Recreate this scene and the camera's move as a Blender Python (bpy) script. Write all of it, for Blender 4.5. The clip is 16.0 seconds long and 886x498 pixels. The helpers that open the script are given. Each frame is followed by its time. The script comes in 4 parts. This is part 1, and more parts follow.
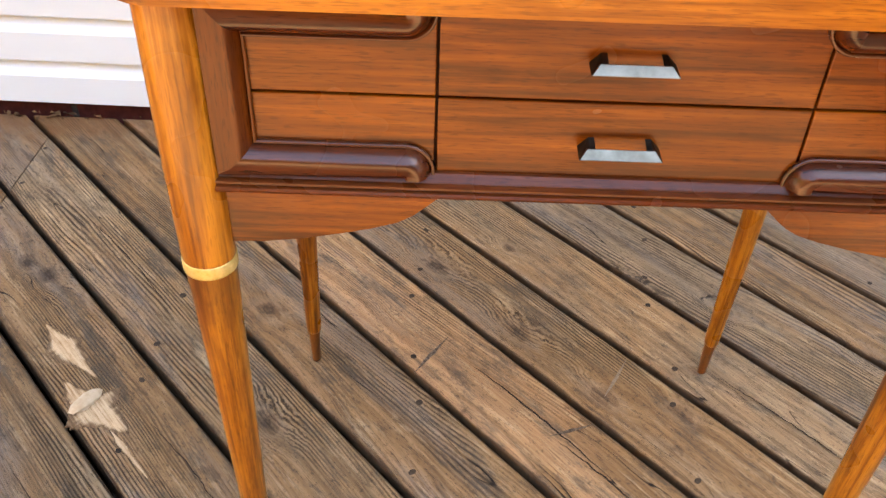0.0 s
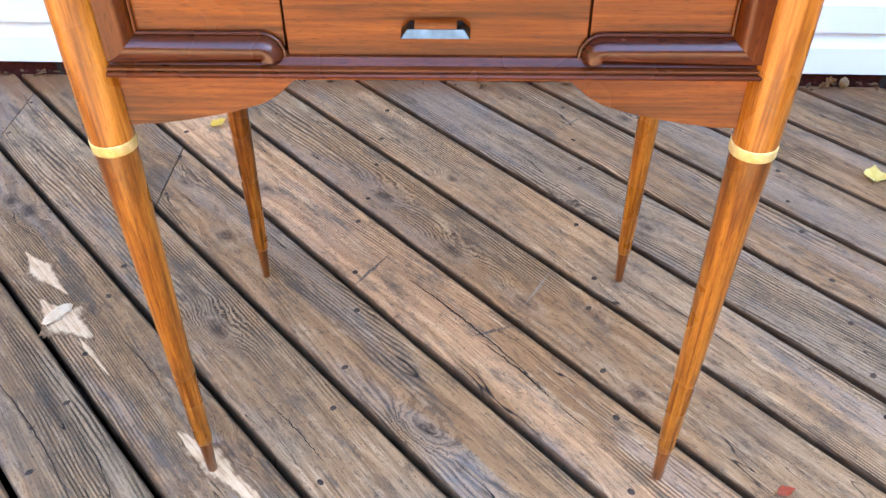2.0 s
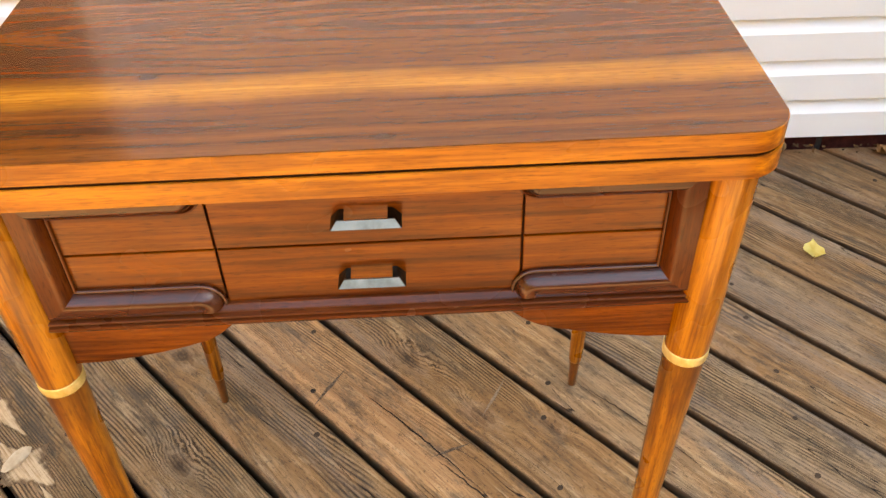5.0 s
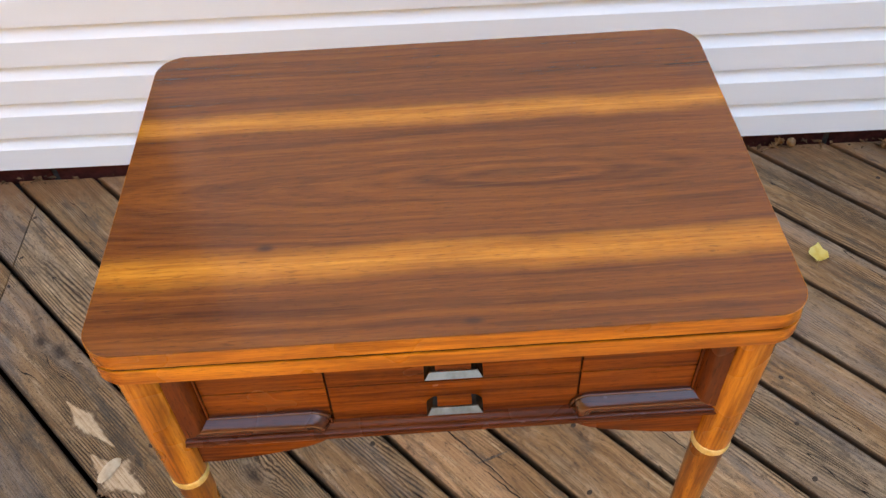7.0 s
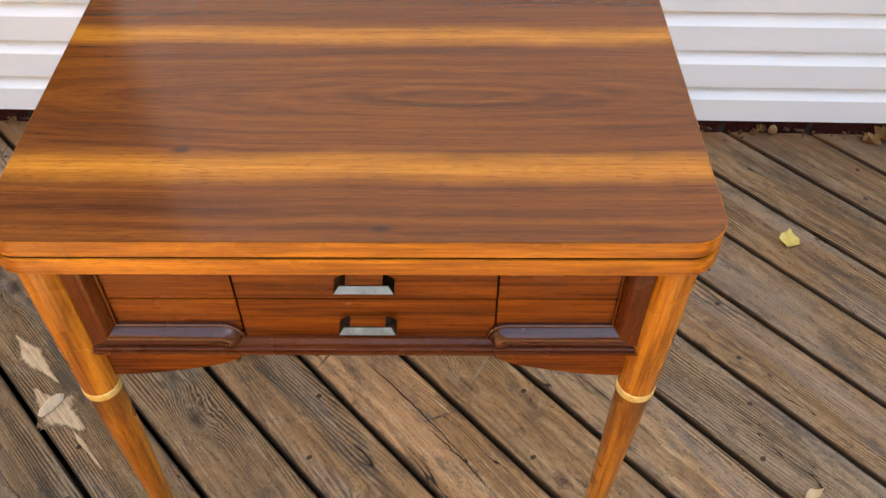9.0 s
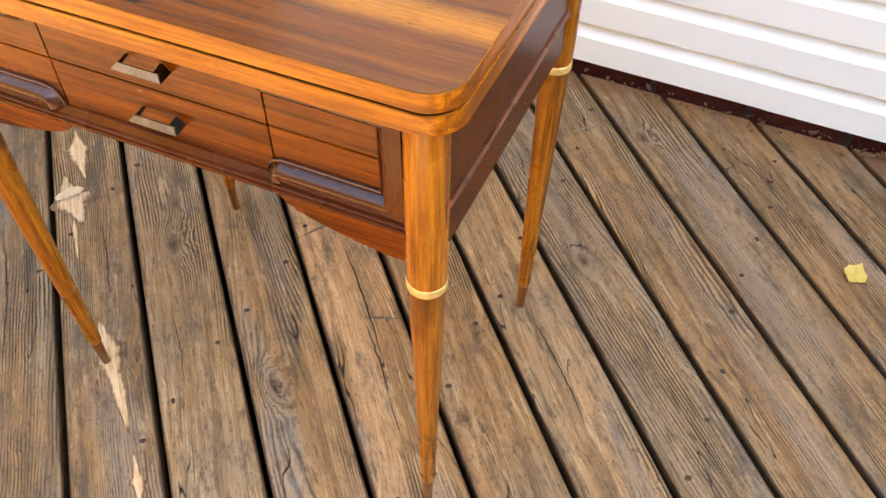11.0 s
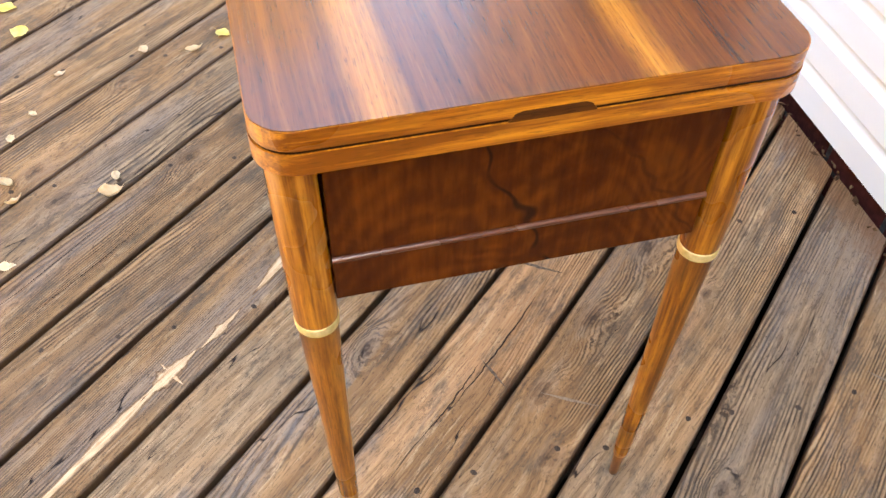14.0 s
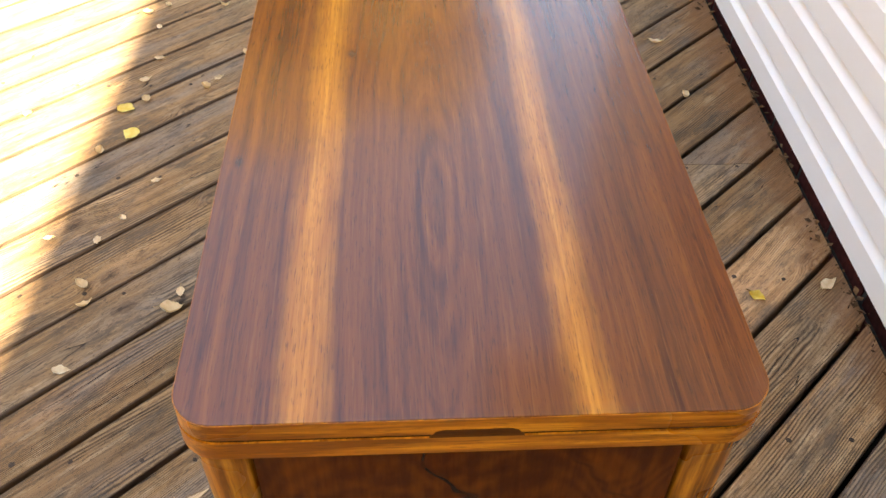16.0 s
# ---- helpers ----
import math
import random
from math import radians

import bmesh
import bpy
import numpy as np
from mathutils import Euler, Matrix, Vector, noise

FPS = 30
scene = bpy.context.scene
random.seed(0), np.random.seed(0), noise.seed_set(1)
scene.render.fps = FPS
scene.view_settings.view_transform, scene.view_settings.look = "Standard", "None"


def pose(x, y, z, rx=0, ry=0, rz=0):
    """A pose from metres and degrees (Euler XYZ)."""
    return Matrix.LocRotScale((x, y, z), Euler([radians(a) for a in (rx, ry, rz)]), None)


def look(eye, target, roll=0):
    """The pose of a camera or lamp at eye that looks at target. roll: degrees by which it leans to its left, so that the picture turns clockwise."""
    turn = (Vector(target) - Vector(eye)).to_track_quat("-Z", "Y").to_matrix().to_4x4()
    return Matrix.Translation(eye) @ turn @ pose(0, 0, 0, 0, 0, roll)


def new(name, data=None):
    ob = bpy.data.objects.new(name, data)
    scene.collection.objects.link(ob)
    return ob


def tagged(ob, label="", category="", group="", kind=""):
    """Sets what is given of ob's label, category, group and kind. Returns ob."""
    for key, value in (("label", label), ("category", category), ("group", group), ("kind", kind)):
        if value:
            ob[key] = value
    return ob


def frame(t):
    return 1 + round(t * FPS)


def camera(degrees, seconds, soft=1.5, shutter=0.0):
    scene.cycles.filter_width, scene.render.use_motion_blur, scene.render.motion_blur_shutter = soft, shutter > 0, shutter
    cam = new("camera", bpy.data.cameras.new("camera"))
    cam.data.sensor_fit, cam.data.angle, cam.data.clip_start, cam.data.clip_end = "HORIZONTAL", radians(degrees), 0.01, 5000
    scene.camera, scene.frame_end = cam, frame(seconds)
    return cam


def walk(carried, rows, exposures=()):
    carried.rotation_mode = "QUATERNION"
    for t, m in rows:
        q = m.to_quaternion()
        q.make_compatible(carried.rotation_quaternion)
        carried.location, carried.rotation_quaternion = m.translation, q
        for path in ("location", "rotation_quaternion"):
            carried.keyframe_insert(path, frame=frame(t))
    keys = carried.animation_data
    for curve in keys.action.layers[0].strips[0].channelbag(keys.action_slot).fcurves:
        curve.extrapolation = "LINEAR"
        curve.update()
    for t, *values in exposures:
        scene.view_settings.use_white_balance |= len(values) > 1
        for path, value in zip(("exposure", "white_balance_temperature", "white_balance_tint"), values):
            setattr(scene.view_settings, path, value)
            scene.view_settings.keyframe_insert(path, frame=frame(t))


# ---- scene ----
cam = camera(54.1, 16.0)
PATH = [
    (0, (-0.159, -0.519, 0.933), (-0.152, 1.052, -0.304), 2.1),
    (0.5, (-0.152, -0.564, 0.909), (-0.158, 0.989, -0.351), 2.8),
    (1, (-0.125, -0.616, 0.915), (-0.166, 0.92, -0.365), 2.2),
    (1.5, (-0.078, -0.649, 0.924), (-0.144, 0.886, -0.356), 0.6),
    (2, (-0.011, -0.671, 0.935), (-0.064, 0.873, -0.335), -0.6),
    (2.5, (0.028, -0.677, 0.95), (-0.001, 0.892, -0.29), -1.0),
    (3, (0.055, -0.639, 1.01), (0.048, 0.985, -0.157), -1.3),
    (3.2, (0.06, -0.62, 1.026), (0.069, 1.028, -0.106), -1.6),
    (5.3, (-0.017, -0.544, 1.149), (0.012, 0.919, -0.215), -1.9),
    (5.5, (-0.041, -0.539, 1.181), (-0.019, 0.882, -0.226), -1.9),
    (6, (-0.07, -0.513, 1.283), (-0.045, 0.847, -0.184), -2.2),
    (6.5, (-0.066, -0.497, 1.351), (-0.041, 0.841, -0.135), -2.3),
    (7, (-0.049, -0.484, 1.378), (-0.029, 0.864, -0.099), -2.9),
    (7.5, (-0.038, -0.468, 1.385), (-0.014, 0.885, -0.088), -3.2),
    (8, (-0.026, -0.46, 1.372), (0.024, 0.889, -0.104), -2.1),
    (8.5, (0.018, -0.502, 1.33), (0.069, 0.852, -0.141), -0.2),
    (9, (0.034, -0.533, 1.306), (0.039, 0.82, -0.167), 0.3),
    (9.5, (0.146, -0.593, 1.252), (0.102, 0.739, -0.239), 1.3),
    (9.7, (0.199, -0.6, 1.232), (0.135, 0.72, -0.269), 1.5),
    (11.8, (0.552, -0.361, 1.169), (-0.245, 0.686, -0.338), 1.7),
    (12, (0.552, -0.322, 1.166), (-0.273, 0.685, -0.352), 2.7),
    (12.5, (0.586, -0.22, 1.152), (-0.333, 0.686, -0.376), 3.8),
    (13, (0.637, -0.152, 1.144), (-0.394, 0.584, -0.403), 3.8),
    (13.5, (0.741, -0.059, 1.157), (-0.459, 0.446, -0.362), 2.2),
    (14, (0.758, -0.017, 1.159), (-0.53, 0.337, -0.329), 1.3),
    (14.5, (0.765, 0.074, 1.182), (-0.579, 0.273, -0.286), 2.7),
    (15, (0.759, 0.153, 1.222), (-0.621, 0.23, -0.223), 3.0),
    (15.5, (0.707, 0.149, 1.256), (-0.71, 0.212, -0.154), 2.0),
    (16, (0.651, 0.145, 1.286), (-0.788, 0.236, -0.099), 1.3),
]
LIGHT = [
    (0.0, 4.52, 7956, 10), (0.5, 4.66, 5916, 9), (1.0, 4.82, 5559, 8), (1.5, 4.88, 5355, 6), (2.0, 4.90, 5900, 8), (2.5, 4.85, 6450, 10),
    (3.2, 4.76, 7854, 10), (5.3, 4.39, 9800, 10), (6.5, 4.18, 8400, 10), (7.0, 4.05, 7950, 10), (8.5, 4.03, 8100, 10), (9.5, 4.27, 8874, 10),
    (12.0, 4.63, 8800, 10), (13.2, 4.63, 8650, 10), (14.5, 4.83, 7200, 10), (15.2, 4.41, 8000, 10), (16.0, 4.08, 8350, 9),
]
walk(cam, [(t, look(eye, target, roll)) for t, eye, target, roll in PATH], LIGHT)

# ---- world, sun, exposure ----
SUN_ELEV, SUN_SIDE = radians(48), radians(75.3)
to_sun = Vector((math.sin(SUN_SIDE) * math.cos(SUN_ELEV), math.cos(SUN_SIDE) * math.cos(SUN_ELEV), math.sin(SUN_ELEV)))
world = bpy.data.worlds.new("sky")
scene.world = world
world.use_nodes = True
sky = world.node_tree.nodes.new("ShaderNodeTexSky")
sky.sky_type = "NISHITA"
sky.sun_disc = False
sky.sun_elevation = SUN_ELEV
sky.sun_rotation = math.atan2(to_sun.x, to_sun.y)
background = world.node_tree.nodes["Background"]
background.inputs["Strength"].default_value = 0.078
world.node_tree.links.new(sky.outputs[0], background.inputs["Color"])
sun = new("sun", bpy.data.lights.new("sun", "SUN"))
sun.data.energy = 5.0
sun.data.angle = radians(0.9)
sun.data.color = (1.0, 0.95, 0.87)
sun.matrix_world = look(to_sun * 30, (0, 0, 0))


# ---- materials ----
class Nodes:
    """A material and short ways to add nodes to it."""

    def __init__(self, name, rough=0.5, metal=0.0):
        self.mat = bpy.data.materials.new(name)
        self.mat.use_nodes = True
        self.tree = self.mat.node_tree
        self.bsdf = self.tree.nodes["Principled BSDF"]
        self.bsdf.inputs["Roughness"].default_value = rough
        self.bsdf.inputs["Metallic"].default_value = metal
        self.coord = self.tree.nodes.new("ShaderNodeTexCoord").outputs["Object"]

    def add(self, kind, **values):
        node = self.tree.nodes.new(kind)
        for key, value in values.items():
            slot = node.inputs[key.replace("_", " ")]
            if isinstance(value, bpy.types.NodeSocket):
                self.tree.links.new(value, slot)
            else:
                slot.default_value = value
        return node

    def maths(self, op, a, b=0.0, c=0.0):
        node = self.tree.nodes.new("ShaderNodeMath")
        node.operation = op
        for slot, value in zip(node.inputs, (a, b, c)):
            if isinstance(value, bpy.types.NodeSocket):
                self.tree.links.new(value, slot)
            else:
                slot.default_value = value
        return node.outputs[0]

    def stretched(self, scale, source=None, shift=None):
        node = self.add("ShaderNodeMapping", Vector=source or self.coord, Scale=scale)
        if shift is not None:
            self.tree.links.new(shift, node.inputs["Location"])
        return node.outputs[0]

    def noise(self, vector, scale=1.0, detail=4.0, rough=0.55, bend=0.0):
        return self.add("ShaderNodeTexNoise", Vector=vector, Scale=scale, Detail=detail, Roughness=rough, Distortion=bend).outputs["Fac"]

    def ramp(self, factor, *stops):
        node = self.add("ShaderNodeValToRGB", Fac=factor)
        elements = node.color_ramp.elements
        while len(elements) < len(stops):
            elements.new(0.5)
        for element, (place, colour) in zip(elements, stops):
            element.position = place
            element.color = (*colour, 1) if isinstance(colour, tuple) else (colour, colour, colour, 1)
        return node.outputs["Color"]

    def span(self, value, a, b, c=0.0, d=1.0):
        node = self.add("ShaderNodeMapRange", Value=value)
        node.interpolation_type = "SMOOTHSTEP"
        for slot, v in zip(("From Min", "From Max", "To Min", "To Max"), (a, b, c, d)):
            node.inputs[slot].default_value = v
        return node.outputs[0]

    def mix(self, factor, a, b, blend="MIX"):
        node = self.tree.nodes.new("ShaderNodeMix")
        node.data_type, node.blend_type = "RGBA", blend
        for slot, value in ((node.inputs[0], factor), (node.inputs[6], a), (node.inputs[7], b)):
            if isinstance(value, bpy.types.NodeSocket):
                self.tree.links.new(value, slot)
            else:
                slot.default_value = (*value, 1) if isinstance(value, tuple) else value
        return node.outputs[2]

    def finish(self, colour, rough=None, bump=None, strength=0.2, distance=0.001):
        for value, slot in ((colour, "Base Color"), (rough, "Roughness")):
            if value is None:
                continue
            if isinstance(value, bpy.types.NodeSocket):
                self.tree.links.new(value, self.bsdf.inputs[slot])
            else:
                self.bsdf.inputs[slot].default_value = (*value, 1) if isinstance(value, tuple) else value
        if bump is not None:
            node = self.add("ShaderNodeBump", Height=bump, Strength=strength, Distance=distance)
            self.tree.links.new(node.outputs[0], self.bsdf.inputs["Normal"])
        return self.mat

    def parts(self, vector=None):
        return self.add("ShaderNodeSeparateXYZ", Vector=vector or self.coord).outputs

    def chance(self):
        return self.tree.nodes.new("ShaderNodeObjectInfo").outputs["Random"]


def varnished(name, dark, mid, light, along, contrast=1.0, rough=0.3, coat=0.25, figure=1.0, figured=False, stained=False, gloss=0.5, fleck=0.5, mottled=False):
    """Oiled, varnished wood with its grain along the axis 0, 1 or 2."""
    m = Nodes(name, rough)
    wide, fine, pore = [22.0 * figure] * 3, [190.0] * 3, [1000.0] * 3
    wide[along], fine[along], pore[along] = 2.2 * figure, 6.0, 75.0
    shift = m.maths("MULTIPLY", m.chance(), 7.0)
    broad = m.noise(m.stretched(wide, shift=shift), 1.0, 3, 0.55, 1.0)
    thin = m.noise(m.stretched(fine, shift=shift), 1.0, 3, 0.6, 0.2)
    dots = m.noise(m.stretched(pore, shift=shift), 1.0, 1, 0.5)
    value = m.maths("MULTIPLY_ADD", m.maths("SUBTRACT", thin, 0.5), 1.0 * contrast, broad)
    colour = m.ramp(value, (0.5 - 0.2 / contrast, dark), (0.5, mid), (0.5 + 0.22 / contrast, light))
    streak = m.span(dots, 0.56, 0.68, 0.0, fleck)
    colour = m.mix(streak, colour, tuple(0.45 * c for c in dark))
    cloud = m.noise(m.coord, 9.0, 2)
    if figured:
        drawn = [34.0] * 3
        drawn[along] = 4.5
        patch = m.noise(m.stretched(drawn, shift=shift), 1.0, 3, 0.6, 0.6)
        colour = m.mix(m.span(patch, 0.42, 0.68, 0.0, 0.26), colour, tuple(a * b for a, b in zip(dark, (1.05, 1.5, 2.6))))
    if mottled:
        # brown clouds drawn along the grain and paler flame between them
        clouded = [55.0] * 3
        clouded[along] = 9.0
        clouded = m.noise(m.stretched(clouded, shift=shift), 1.0, 4, 0.65, 0.5)
        colour = m.mix(m.span(clouded, 0.50, 0.66, 0.0, 0.50), colour, dark)
        colour = m.mix(m.span(clouded, 0.30, 0.44, 0.30, 0.0), colour, light)
    if stained:
        # dark mottled stain that ends raggedly some way below the ring
        mottle = m.noise(m.stretched((70, 70, 16)), 1.0, 4, 0.65)
        depth = m.maths("MULTIPLY_ADD", mottle, 0.16, m.parts()[2])
        colour = m.mix(m.span(depth, 0.50, 0.61, 0.0, 0.65), colour, (0.075, 0.022, 0.004))
    m.bsdf.inputs["Coat Weight"].default_value = coat
    m.bsdf.inputs["Specular IOR Level"].default_value = gloss
    m.bsdf.inputs["Coat Roughness"].default_value = 0.14
    return m.finish(colour, m.span(cloud, 0.3, 0.7, rough - 0.05, rough + 0.08), thin, 0.12, 0.0006)


HONEY = ((0.215, 0.056, 0.0028), (0.410, 0.126, 0.0070), (0.61, 0.220, 0.0150))
WARM = ((0.070, 0.0135, 0.0010), (0.172, 0.0390, 0.0028), (0.295, 0.0780, 0.0060))
mat_edge = varnished("honey_walnut_edge", *HONEY, 0, 1.0, 0.30, 0.15, gloss=0.30, fleck=0.4, mottled=True)
mat_edge_side = varnished("honey_walnut_edge_side", *HONEY, 1, 1.2, 0.30, 0.15, gloss=0.35, mottled=True)
mat_leg = varnished("honey_walnut_leg", (0.160, 0.044, 0.003), (0.340, 0.112, 0.0075), (0.53, 0.206, 0.020), 2, 1.1, 0.26, 0.25, gloss=0.35, fleck=0.3, mottled=True)
mat_shank = varnished("stained_walnut_shank", (0.135, 0.037, 0.0025), (0.295, 0.096, 0.0065), (0.46, 0.178, 0.016), 2, 1.15, 0.28, stained=True, gloss=0.35, fleck=0.4, mottled=True)
mat_foot = varnished("dark_stained_foot", (0.10, 0.028, 0.005), (0.19, 0.058, 0.008), (0.28, 0.095, 0.014), 2, 0.8, 0.32)
mat_front = varnished("warm_walnut_front", *WARM, 0, 0.85, 0.20, 0.0, figured=True, gloss=0.30, fleck=0.4)
mat_frame = varnished("red_walnut_moulding", (0.040, 0.0085, 0.003), (0.080, 0.0180, 0.0045), (0.128, 0.0330, 0.008), 0, 0.8, 0.22, 0.15, gloss=0.45)
mat_frame_dull = varnished("red_walnut_rail", (0.060, 0.012, 0.003), (0.105, 0.024, 0.005), (0.155, 0.040, 0.009), 0, 0.75, 0.24, 0.0, gloss=0.30)
mat_frame_up = varnished("red_walnut_stile", (0.060, 0.0120, 0.0020), (0.108, 0.0240, 0.0034), (0.165, 0.0420, 0.0060), 2, 0.75, 0.24, 0.0, gloss=0.30)
# brown with the shade inside the finger notch put into the colour
mat_notch = varnished("shadowed_walnut_notch", (0.03, 0.009, 0.002), (0.07, 0.020, 0.004), (0.11, 0.034, 0.006), 1, 0.8, 0.4, 0.0, gloss=0.1)
mat_bead = varnished("polished_walnut_bead", (0.06, 0.014, 0.005), (0.11, 0.030, 0.009), (0.16, 0.050, 0.016), 1, 0.7, 0.26, 0.35, gloss=0.5)
# near black: the shade in the grooves and lid seam is in this colour
mat_inside = varnished("carcass_and_seam_shade", (0.018, 0.006, 0.003), (0.03, 0.010, 0.004), (0.045, 0.016, 0.007), 0, 0.7, 0.5, 0.0, gloss=0.05)


def side_veneer():
    """Crotch walnut: flame figure that spreads from the middle, dark ingrown cracks."""
    m = Nodes("burl_walnut_side", 0.26)
    x, y, z = m.parts()[:3]
    swirl = m.noise(m.stretched((6, 7.0, 6.0)), 1.0, 2, 0.5, 0.5)
    wave = m.maths("MULTIPLY", m.maths("SUBTRACT", swirl, 0.5), 0.16)
    # two plumes beside the crack, their arcs open downwards
    spread = m.maths("ABSOLUTE", m.maths("SUBTRACT", m.maths("ABSOLUTE", m.maths("ADD", m.maths("ADD", y, 0.025), wave)), 0.065))
    arcs = m.maths("ADD", m.maths("MULTIPLY", m.maths("POWER", spread, 2.0), 9.0), m.maths("ADD", z, wave))
    rings = m.maths("SINE", m.maths("MULTIPLY", arcs, 210.0))
    fine = m.noise(m.stretched((150, 120, 14)), 1.0, 3)
    cloud = m.noise(m.coord, 12.0, 3, 0.6, 0.8)
    value = m.maths("MULTIPLY_ADD", rings, 0.024, m.maths("MULTIPLY_ADD", fine, 0.30, m.maths("MULTIPLY_ADD", cloud, 0.38, 0.14)))
    colour = m.ramp(value, (0.28, (0.022, 0.0036, 0.0005)), (0.46, (0.064, 0.0126, 0.0013)), (0.60, (0.125, 0.0280, 0.0026)), (0.76, (0.205, 0.0520, 0.0048)))
    branch = m.noise(m.stretched((9.0, 9.0, 11.0)), 1.0, 2, 0.5)
    for at, lean, wide, deep in ((-0.020, 0.45, 0.0040, 0.80), (0.095, 0.9, 0.0030, 0.35)):
        line = m.maths("ADD", m.maths("MULTIPLY_ADD", m.maths("SUBTRACT", z, 0.65), lean, y), m.maths("MULTIPLY", branch, 0.11))
        crack = m.maths("ABSOLUTE", m.maths("SUBTRACT", line, at + 0.055))
        colour = m.mix(m.maths("MULTIPLY", m.span(crack, 0.0006, wide, deep, 0.0), m.span(cloud, 0.36, 0.5, 0.2, 1.0)), colour, (0.012, 0.004, 0.002))
    m.bsdf.inputs["Coat Weight"].default_value = 0.05
    m.bsdf.inputs["Specular IOR Level"].default_value = 0.16
    m.bsdf.inputs["Coat Roughness"].default_value = 0.12
    return m.finish(colour, None, fine, 0.06, 0.0005)


def top_veneer():
    """Book-matched walnut with two pale sapwood bands along the lid."""
    m = Nodes("walnut_top_veneer", 0.34)
    x, y, z = m.parts()[:3]
    wander = m.maths("SUBTRACT", m.noise(m.stretched((3.2, 0.8, 1)), 1.0, 2), 0.5)
    y2 = m.maths("MULTIPLY_ADD", wander, 0.022, y)
    folded = m.maths("ABSOLUTE", m.maths("ADD", y2, 0.024))
    # cathedral figure in the middle, straight grain beside it
    oval = m.maths("SQRT", m.maths("ADD", m.maths("POWER", m.maths("MULTIPLY", m.maths("SUBTRACT", x, 0.09), 0.11), 2.0), m.maths("POWER", folded, 2.0)))
    joined = m.add("ShaderNodeCombineXYZ", X=m.maths("MULTIPLY", x, 0.02), Y=oval, Z=m.maths("MULTIPLY", y, 0.15)).outputs[0]
    grain = m.noise(m.stretched((95, 95, 95), joined), 1.0, 4, 0.6, 0.3)
    thin = m.noise(m.stretched((6, 240, 1)), 1.0, 4, 0.65, 0.25)
    pores = m.noise(m.stretched((60, 950, 1)), 1.0, 2, 0.6)
    value = m.maths("ADD", m.maths("MULTIPLY", grain, 0.62), m.maths("MULTIPLY_ADD", thin, 0.24, 0.08))
    eye = m.maths("SQRT", m.maths("ADD", m.maths("POWER", m.maths("MULTIPLY", m.maths("SUBTRACT", x, 0.09), 0.17), 2.0), m.maths("POWER", m.maths("ADD", y2, 0.018), 2.0)))
    hoops = m.maths("MULTIPLY", m.maths("SINE", m.maths("MULTIPLY", eye, 620.0)), m.span(eye, 0.006, 0.060, 0.045, 0.0))
    value = m.maths("ADD", value, hoops)
    colour = m.ramp(value, (0.36, (0.072, 0.0158, 0.0014)), (0.46, (0.120, 0.0288, 0.0025)), (0.55, (0.166, 0.0425, 0.0038)), (0.68, (0.226, 0.0630, 0.0058)))
    colour = m.mix(m.span(eye, 0.001, 0.008, 0.35, 0.0), colour, (0.040, 0.014, 0.006))
    ripple = m.maths("MULTIPLY", m.maths("SUBTRACT", m.noise(m.stretched((9, 3, 1)), 1.0, 3), 0.5), 0.016)
    y3 = m.maths("ADD", y2, ripple)
    for centre, half, amount in ((-0.128, 0.029, 0.88), (0.086, 0.026, 0.84)):
        away = m.maths("ABSOLUTE", m.maths("SUBTRACT", y3, centre))
        pale = m.ramp(thin, (0.35, (0.40, 0.128, 0.007)), (0.65, (0.62, 0.235, 0.020)))
        colour = m.mix(m.span(away, 0.0, half, amount, 0.0), colour, pale)
    # two small knots
    for kx, ky in ((-0.170, -0.105), (0.024, -0.208)):
        r = m.maths("SQRT", m.maths("ADD", m.maths("POWER", m.maths("MULTIPLY", m.maths("SUBTRACT", x, kx), 0.45), 2.0), m.maths("POWER", m.maths("SUBTRACT", y, ky), 2.0)))
        colour = m.mix(m.span(r, 0.001, 0.006, 0.75, 0.0), colour, (0.03, 0.011, 0.006))
    colour = m.mix(m.span(pores, 0.56, 0.70, 0.0, 0.55), colour, (0.036, 0.011, 0.002))
    dashes = m.noise(m.stretched((26, 430, 1)), 1.0, 2, 0.6)
    colour = m.mix(m.span(dashes, 0.55, 0.69, 0.0, 0.24), colour, (0.040, 0.013, 0.004))
    pale_line = m.noise(m.stretched((10, 360, 1)), 1.3, 2, 0.6)
    colour = m.mix(m.span(pale_line, 0.56, 0.72, 0.0, 0.22), colour, (0.34, 0.120, 0.022))
    m.bsdf.inputs["Coat Weight"].default_value = 0.38
    m.bsdf.inputs["Specular IOR Level"].default_value = 0.45
    m.bsdf.inputs["Coat Roughness"].default_value = 0.11
    cloud = m.noise(m.coord, 7.0, 2)
    return m.finish(colour, m.span(cloud, 0.3, 0.7, 0.23, 0.27), thin, 0.10, 0.0005)


KNOTS = [
    (0.084, 0.336, 0.012), (0.192, 0.310, 0.010), (-0.066, 0.085, 0.010), (0.304, 0.531, 0.009), (-0.164, 0.621, 0.014), (-0.427, 0.494, 0.013),
    (-0.800, 0.560, 0.013), (-0.390, 0.270, 0.012), (-0.032, 0.463, 0.013), (0.520, 0.420, 0.012), (-0.039, 0.674, 0.007), (-0.328, 0.039, 0.010),
    (0.234, 0.150, 0.011), (-0.598, -0.167, 0.013), (0.313, 0.898, 0.010), (-0.779, -0.572, 0.016), (-0.627, -0.458, 0.012),
    (-0.879, -0.290, 0.009), (-0.535, -0.412, 0.013), (-0.847, 0.594, 0.012),
]


